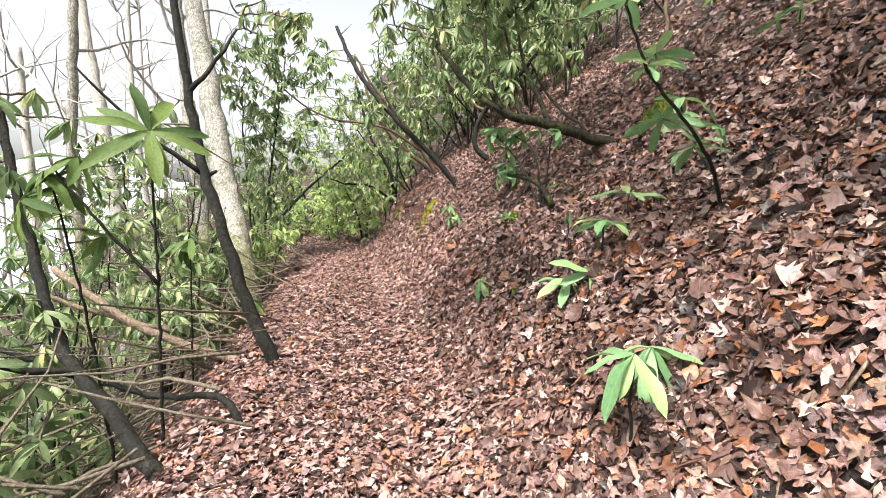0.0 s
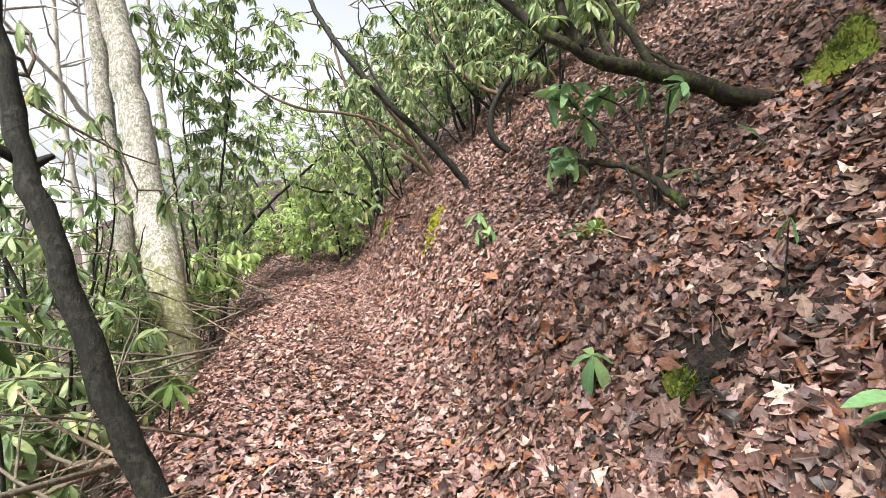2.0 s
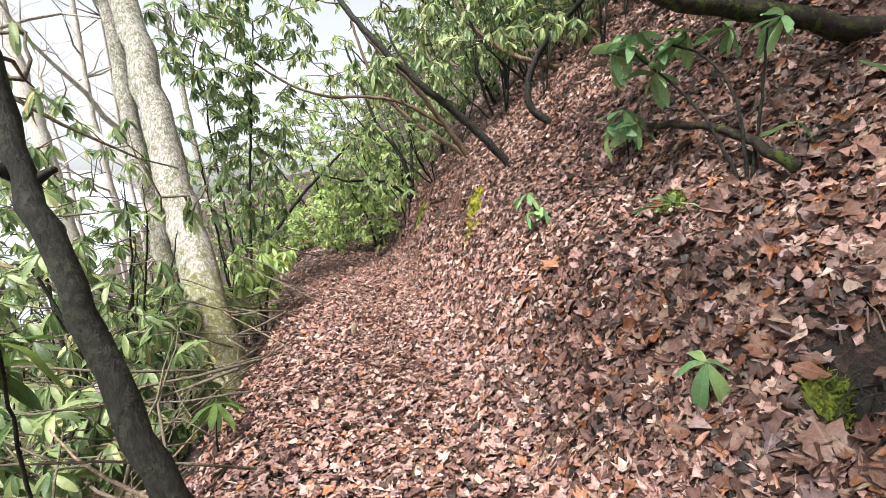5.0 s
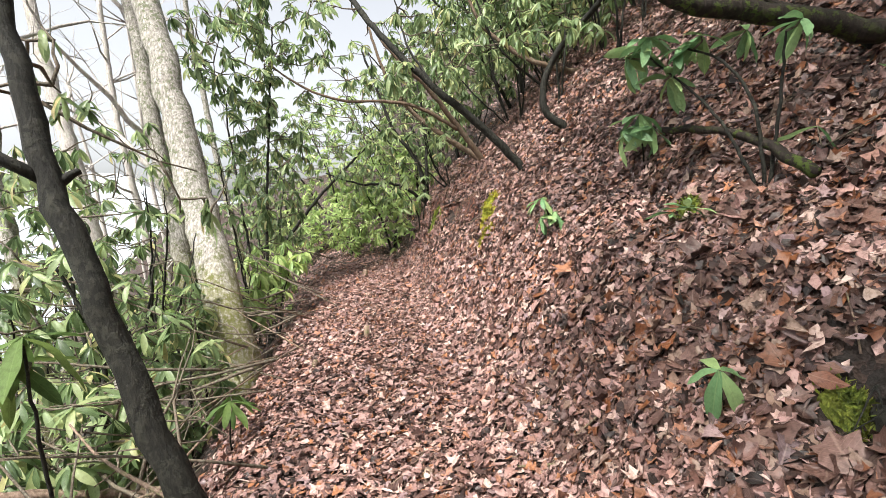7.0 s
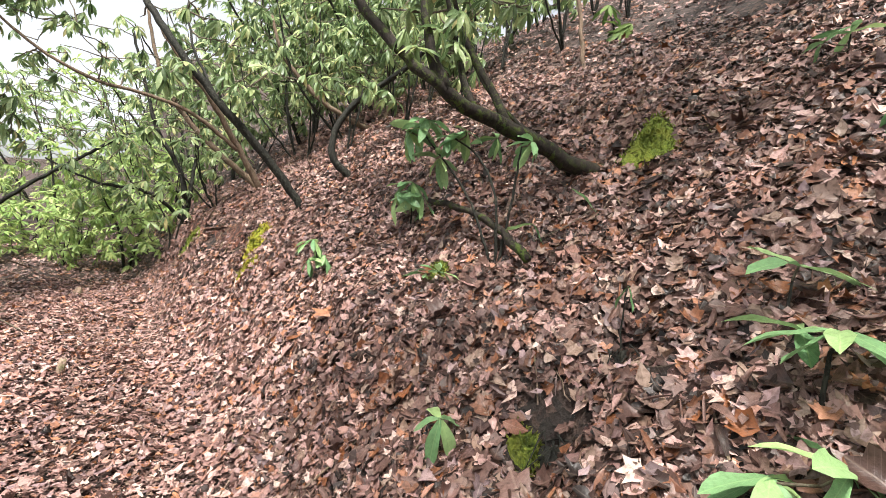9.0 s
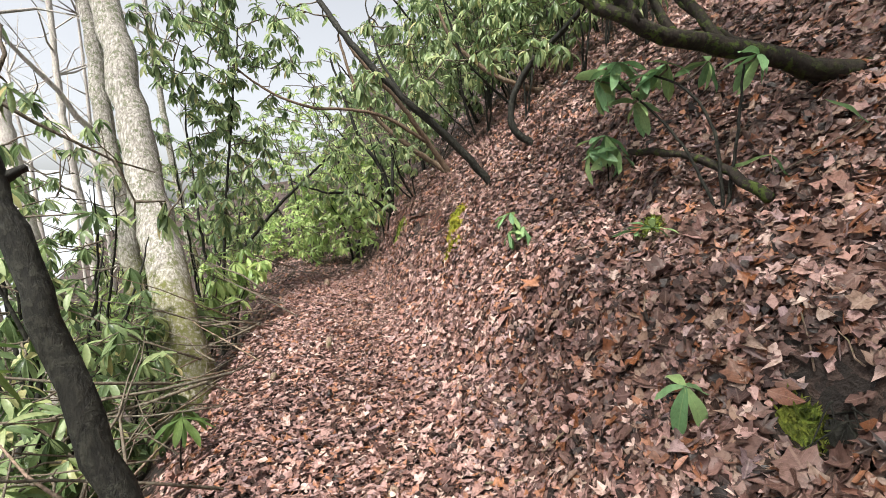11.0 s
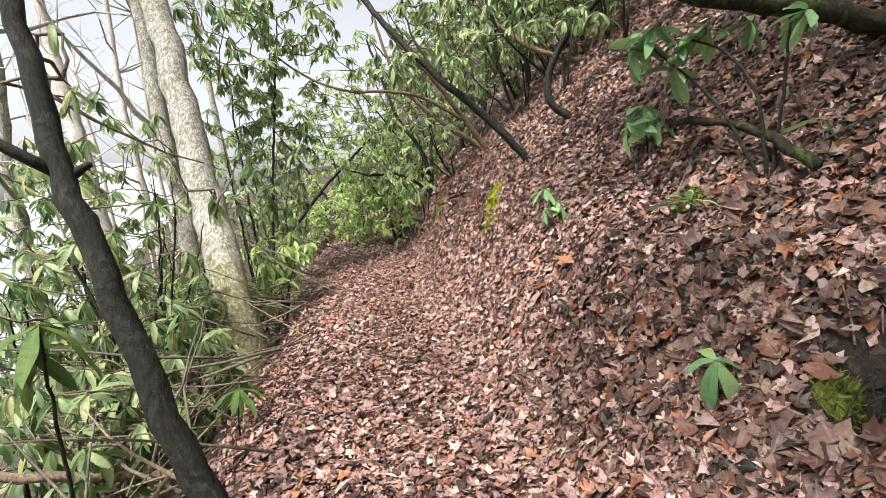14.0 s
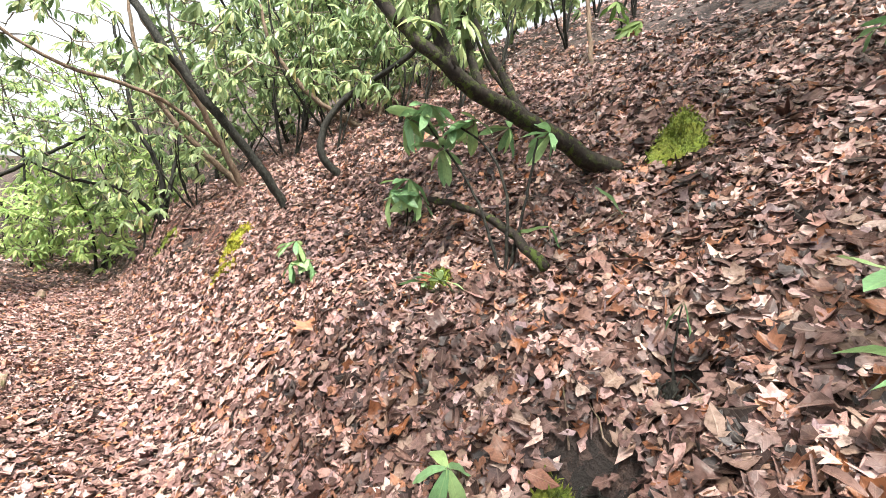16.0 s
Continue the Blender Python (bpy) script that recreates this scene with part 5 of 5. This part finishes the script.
broken_stub(412, -0.12, 7.9, 0.05, 0.11, "weathered wooden stub in the far trail")
broken_stub(413, -0.55, 3.85, 0.022, 0.08, "small broken root stub at the trail edge")
broken_stub(414, 0.18, 2.12, 0.025, 0.06, "worn root tip poking through the leaves")


def moss_cushion(seed, x, y, rx, ry, h, label, blades=500, moss=None):
    """A lumpy moss cushion covered with short tufts."""
    g = np.random.default_rng(seed)
    ob = thing("moss_cushion", on_ground(x, y), label, "moss", "moss cushions")
    n, k = 22, 9
    v = []
    for i in range(k + 1):
        t = i / k
        for j in range(n):
            a = 6.283 * j / n
            wob = 1 + 0.22 * math.sin(3 * a + seed) + 0.12 * math.sin(7 * a + 2 * seed)
            px, py = x + rx * t * wob * math.cos(a), y + ry * t * wob * math.sin(a)
            v.append((px, py, ground_at(px, py) - 0.02 + h * math.sqrt(max(0.0, 1 - t * t)) * (1 + 0.25 * math.sin(5 * px * 9 + seed) * math.cos(py * 31))))
    f = [(i * n + j, i * n + (j + 1) % n, (i + 1) * n + (j + 1) % n, (i + 1) * n + j) for i in range(k) for j in range(n)]
    v = np.array(v)
    part("cushion", mesh_of("cushion", v, f, moss or M_MOSS), ob)
    idx = g.integers(0, len(v) - n, blades)
    place = v[idx] + g.normal(0, 0.012, (blades, 3)) * np.array([1, 1, 0.2])
    d = g.normal(0, 0.6, (blades, 3)) + np.array([0, 0, 1.0])
    w, fa, _ = leaves_mesh(long_leaf(2, 0.16, 0.0, 0.3), place, frame_from(d, g.normal(0, 1, (blades, 3))), g.uniform(0.02, 0.045, blades))
    tagged(part("tufts", mesh_of("tufts", w, fa, moss or M_MOSS), ob), kind="stuff")
    return ob


moss_cushion(421, 2.93, 1.66, 0.20, 0.17, 0.18, "thick bright green moss cushion at the foot of the limb", 900)
moss_cushion(422, 1.42, 5.15, 0.11, 0.13, 0.15, "yellow-green moss strip on the bank", 600, M_MOSS_YELLOW)
moss_cushion(428, 1.30, 4.85, 0.09, 0.11, 0.13, "yellow-green moss strip on the bank", 500, M_MOSS_YELLOW)
moss_cushion(423, 1.17, 4.52, 0.09, 0.10, 0.12, "bright yellow moss at the foot of the bank", 500, M_MOSS_YELLOW)
moss_cushion(424, 1.44, 1.14, 0.075, 0.08, 0.10, "green moss tuft in a hollow of the bank", 350)
moss_cushion(425, 1.80, 2.33, 0.10, 0.09, 0.09, "green mossy tuft among the leaves", 350)
moss_cushion(426, 1.10, 7.4, 0.12, 0.25, 0.08, "moss on the cut bank beside the trail")
moss_cushion(427, 2.22, 1.45, 0.06, 0.06, 0.04, "small moss tuft in the leaf litter", 200)


def sticks(seed, n, x0, x1, y0, y1, length, radius, lift, material, name, label):
    """Loose twigs lying about."""
    g = np.random.default_rng(seed)
    pieces = []
    for _ in range(n):
        x, y, a, ln = g.uniform(x0, x1), g.uniform(y0, y1), g.uniform(0, 6.28), g.uniform(*length)
        pts = []
        for s in np.linspace(-0.5, 0.5, 5):
            px, py = x + math.cos(a) * ln * s, y + math.sin(a) * ln * s
            pts.append((px + g.normal(0, 0.02) * ln, py + g.normal(0, 0.02) * ln, ground_at(px, py) + 0.02 + lift * g.uniform(0.2, 1.0)))
        pts = np.array(pts)
        if lift > 0.1:
            pts[:, 2] = np.linspace(pts[0, 2], pts[0, 2] + g.normal(0.1, 0.25) * ln, 5) + g.normal(0, 0.015, 5)
        r = g.uniform(*radius)
        pieces.append(tube(pts, np.linspace(r, r * 0.4, 5), 5))
    v, f = joined(pieces)
    return tagged(new(name, mesh_of(name, v, f, material)), label, "twigs", kind="stuff")


sticks(431, 330, 0.6, 4.2, -1.5, 7.0, (0.12, 0.6), (0.003, 0.007), 0.03, M_DEADWOOD, "bank_twigs", "thin brown twigs scattered through the bank litter")
sticks(432, 150, -0.9, 0.8, -1.5, 9.0, (0.08, 0.3), (0.002, 0.005), 0.022, M_DEADWOOD, "trail_twigs", "broken twigs on the trail")
sticks(435, 40, 1.0, 2.6, 0.3, 3.0, (0.15, 0.5), (0.004, 0.009), 0.035, M_DEADWOOD, "pale_sticks", "pale broken sticks on the near bank")
sticks(433, 640, -3.6, -1.0, -0.8, 7.0, (0.5, 1.7), (0.004, 0.013), 0.55, M_TWIG, "brush_tangle", "tangle of dead twigs below the trail edge")
sticks(434, 60, -2.6, -1.0, 0.6, 4.5, (0.6, 1.6), (0.006, 0.012), 0.35, M_DEADWOOD, "dead_sticks", "pale dead sticks lying below the trail edge")


def shade_root_clump(seed, x, y, r, label):
    """A near-black clod standing in for shade under the litter edge, with black rootlets hanging over it."""
    g = np.random.default_rng(seed)
    ob = thing("shade_root_clump", on_ground(x, y), label, "roots", "exposed roots")
    bm = bmesh.new()
    bmesh.ops.create_icosphere(bm, subdivisions=3, radius=r)
    for v in bm.verts:
        v.co *= 1 + 0.35 * noise.noise(v.co * 14 + Vector((seed, 0, 0))) + 0.2 * noise.noise(v.co * 40)
        v.co = Vector((v.co.x + x, v.co.y + y, v.co.z * 0.8 + ground_at(x, y) - r * 0.15))
    me = bpy.data.meshes.new("clod")
    bm.to_mesh(me)
    bm.free()
    me.materials.append(M_STEM)
    part("clod", me, ob)
    pieces = []
    for _ in range(30):
        p = np.array([x, y, ground_at(x, y) + r * 0.45]) + g.normal(0, 0.45 * r, 3)
        line = [p]
        d = np.array([-0.6, g.normal(0, 0.5), g.uniform(-0.2, 0.5)])
        for _ in range(5):
            d = d + g.normal(0, 0.25, 3) + np.array([-0.1, 0, -0.35])
            line.append(line[-1] + d * r * 0.2)
        pieces.append(tube(line, np.linspace(0.0045, 0.0015, 6), 4))
    v, f = joined(pieces)
    tagged(part("rootlets", mesh_of("rootlets", v, f, M_STEM), ob), kind="stuff")
    return ob


# Black clumps put into the hollows in place of their shade.
shade_root_clump(441, 1.53, 1.05, 0.11, "black root clump standing in for shade under the edge of the litter")
shade_root_clump(442, 1.86, 1.00, 0.08, "small black root clump standing in for shade in a bank hollow")
shade_root_clump(444, 1.72, 3.55, 0.09, "black clod and rootlets standing in for shade below a ledge of litter")


def cut_bank():
    """Bare red earth under the lip of the litter where the trail was cut into the bank, with rootlets hanging from it."""
    ob = thing("cut_bank", on_ground(1.24, 6.9), "bare reddish earth scarp under a lip of leaf litter", "earth")
    g = np.random.default_rng(640)
    rows, cols, v = 70, 14, []
    for i in range(rows):
        y = 5.7 + 2.5 * i / (rows - 1)
        xc = np.interp(y, [5.7, 6.4, 6.9, 7.8, 8.2], [1.38, 1.27, 1.24, 1.19, 1.16]) + 0.05 * math.sin(y * 7.0)
        half = 0.17 * (0.55 + 0.45 * math.sin(y * 4.3 + 0.5)) * min(1.0, 6 * min(y - 5.68, 8.22 - y))
        for k in range(cols):
            t = 2 * k / (cols - 1) - 1
            x = xc + t * half
            lip = 0.07 * max(0.0, t) ** 2
            v.append((x - lip, y, ground_at(x, y) + 0.045 * (1 - t ** 4) - 0.035 * abs(t) ** 3 + lip * 0.9 + 0.014 * noise.noise(Vector((x * 19, y * 19, 3.0)))))
    f = [(i * cols + k, i * cols + k + 1, (i + 1) * cols + k + 1, (i + 1) * cols + k) for i in range(rows - 1) for k in range(cols - 1)]
    part("earth_face", mesh_of("earth_face", v, f, M_EARTH), ob)
    pieces = []
    for _ in range(70):
        y = g.uniform(5.9, 8.0)
        x = np.interp(y, [5.7, 6.4, 6.9, 7.8, 8.2], [1.38, 1.27, 1.24, 1.19, 1.16]) + 0.14
        p = np.array([x, y, ground_at(x, y) + 0.06])
        line = [p]
        d = np.array([-0.7, g.normal(0, 0.5), 0.1])
        for _ in range(4):
            d = d + g.normal(0, 0.25, 3) + np.array([0, 0, -0.45])
            line.append(line[-1] + d * g.uniform(0.02, 0.05))
        pieces.append(tube(line, np.linspace(0.004, 0.0015, 5), 4))
    tagged(part("rootlets", mesh_of("rootlets", *joined(pieces), M_STEM_BROWN), ob), kind="stuff")


cut_bank()


# ---------------------------------------------------------------- single fallen leaves on the near bank
def single_leaves():
    g = np.random.default_rng(61)
    shapes = []
    for k in range(12):
        v, f = FALLEN[(0, 0, 1, 2)[k % 4]]
        w, fa, bl = leaves_mesh((v, f), np.zeros((1, 3)), np.eye(3)[None], np.ones(1), np.array([[g.normal(0.5, 0.9), g.normal(0.1, 0.5), g.normal(0, 0.6)]]))
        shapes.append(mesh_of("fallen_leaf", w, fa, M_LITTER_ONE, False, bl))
    place, rot, s, _ = litter_field(g, 300, 0.9, 2.6, 0.5, 2.6, (0.065, 0.115))
    for k in range(min(300, len(s))):
        ob = new("fallen_leaf", shapes[int(g.integers(0, 12))])
        r = rot[k] * s[k]
        p = place[k] + np.array([0, 0, 0.012])
        ob.parent = ground
        ob.matrix_basis = Matrix(((*r[0], p[0]), (*r[1], p[1]), (*r[2], p[2]), (0, 0, 0, 1)))


single_leaves()
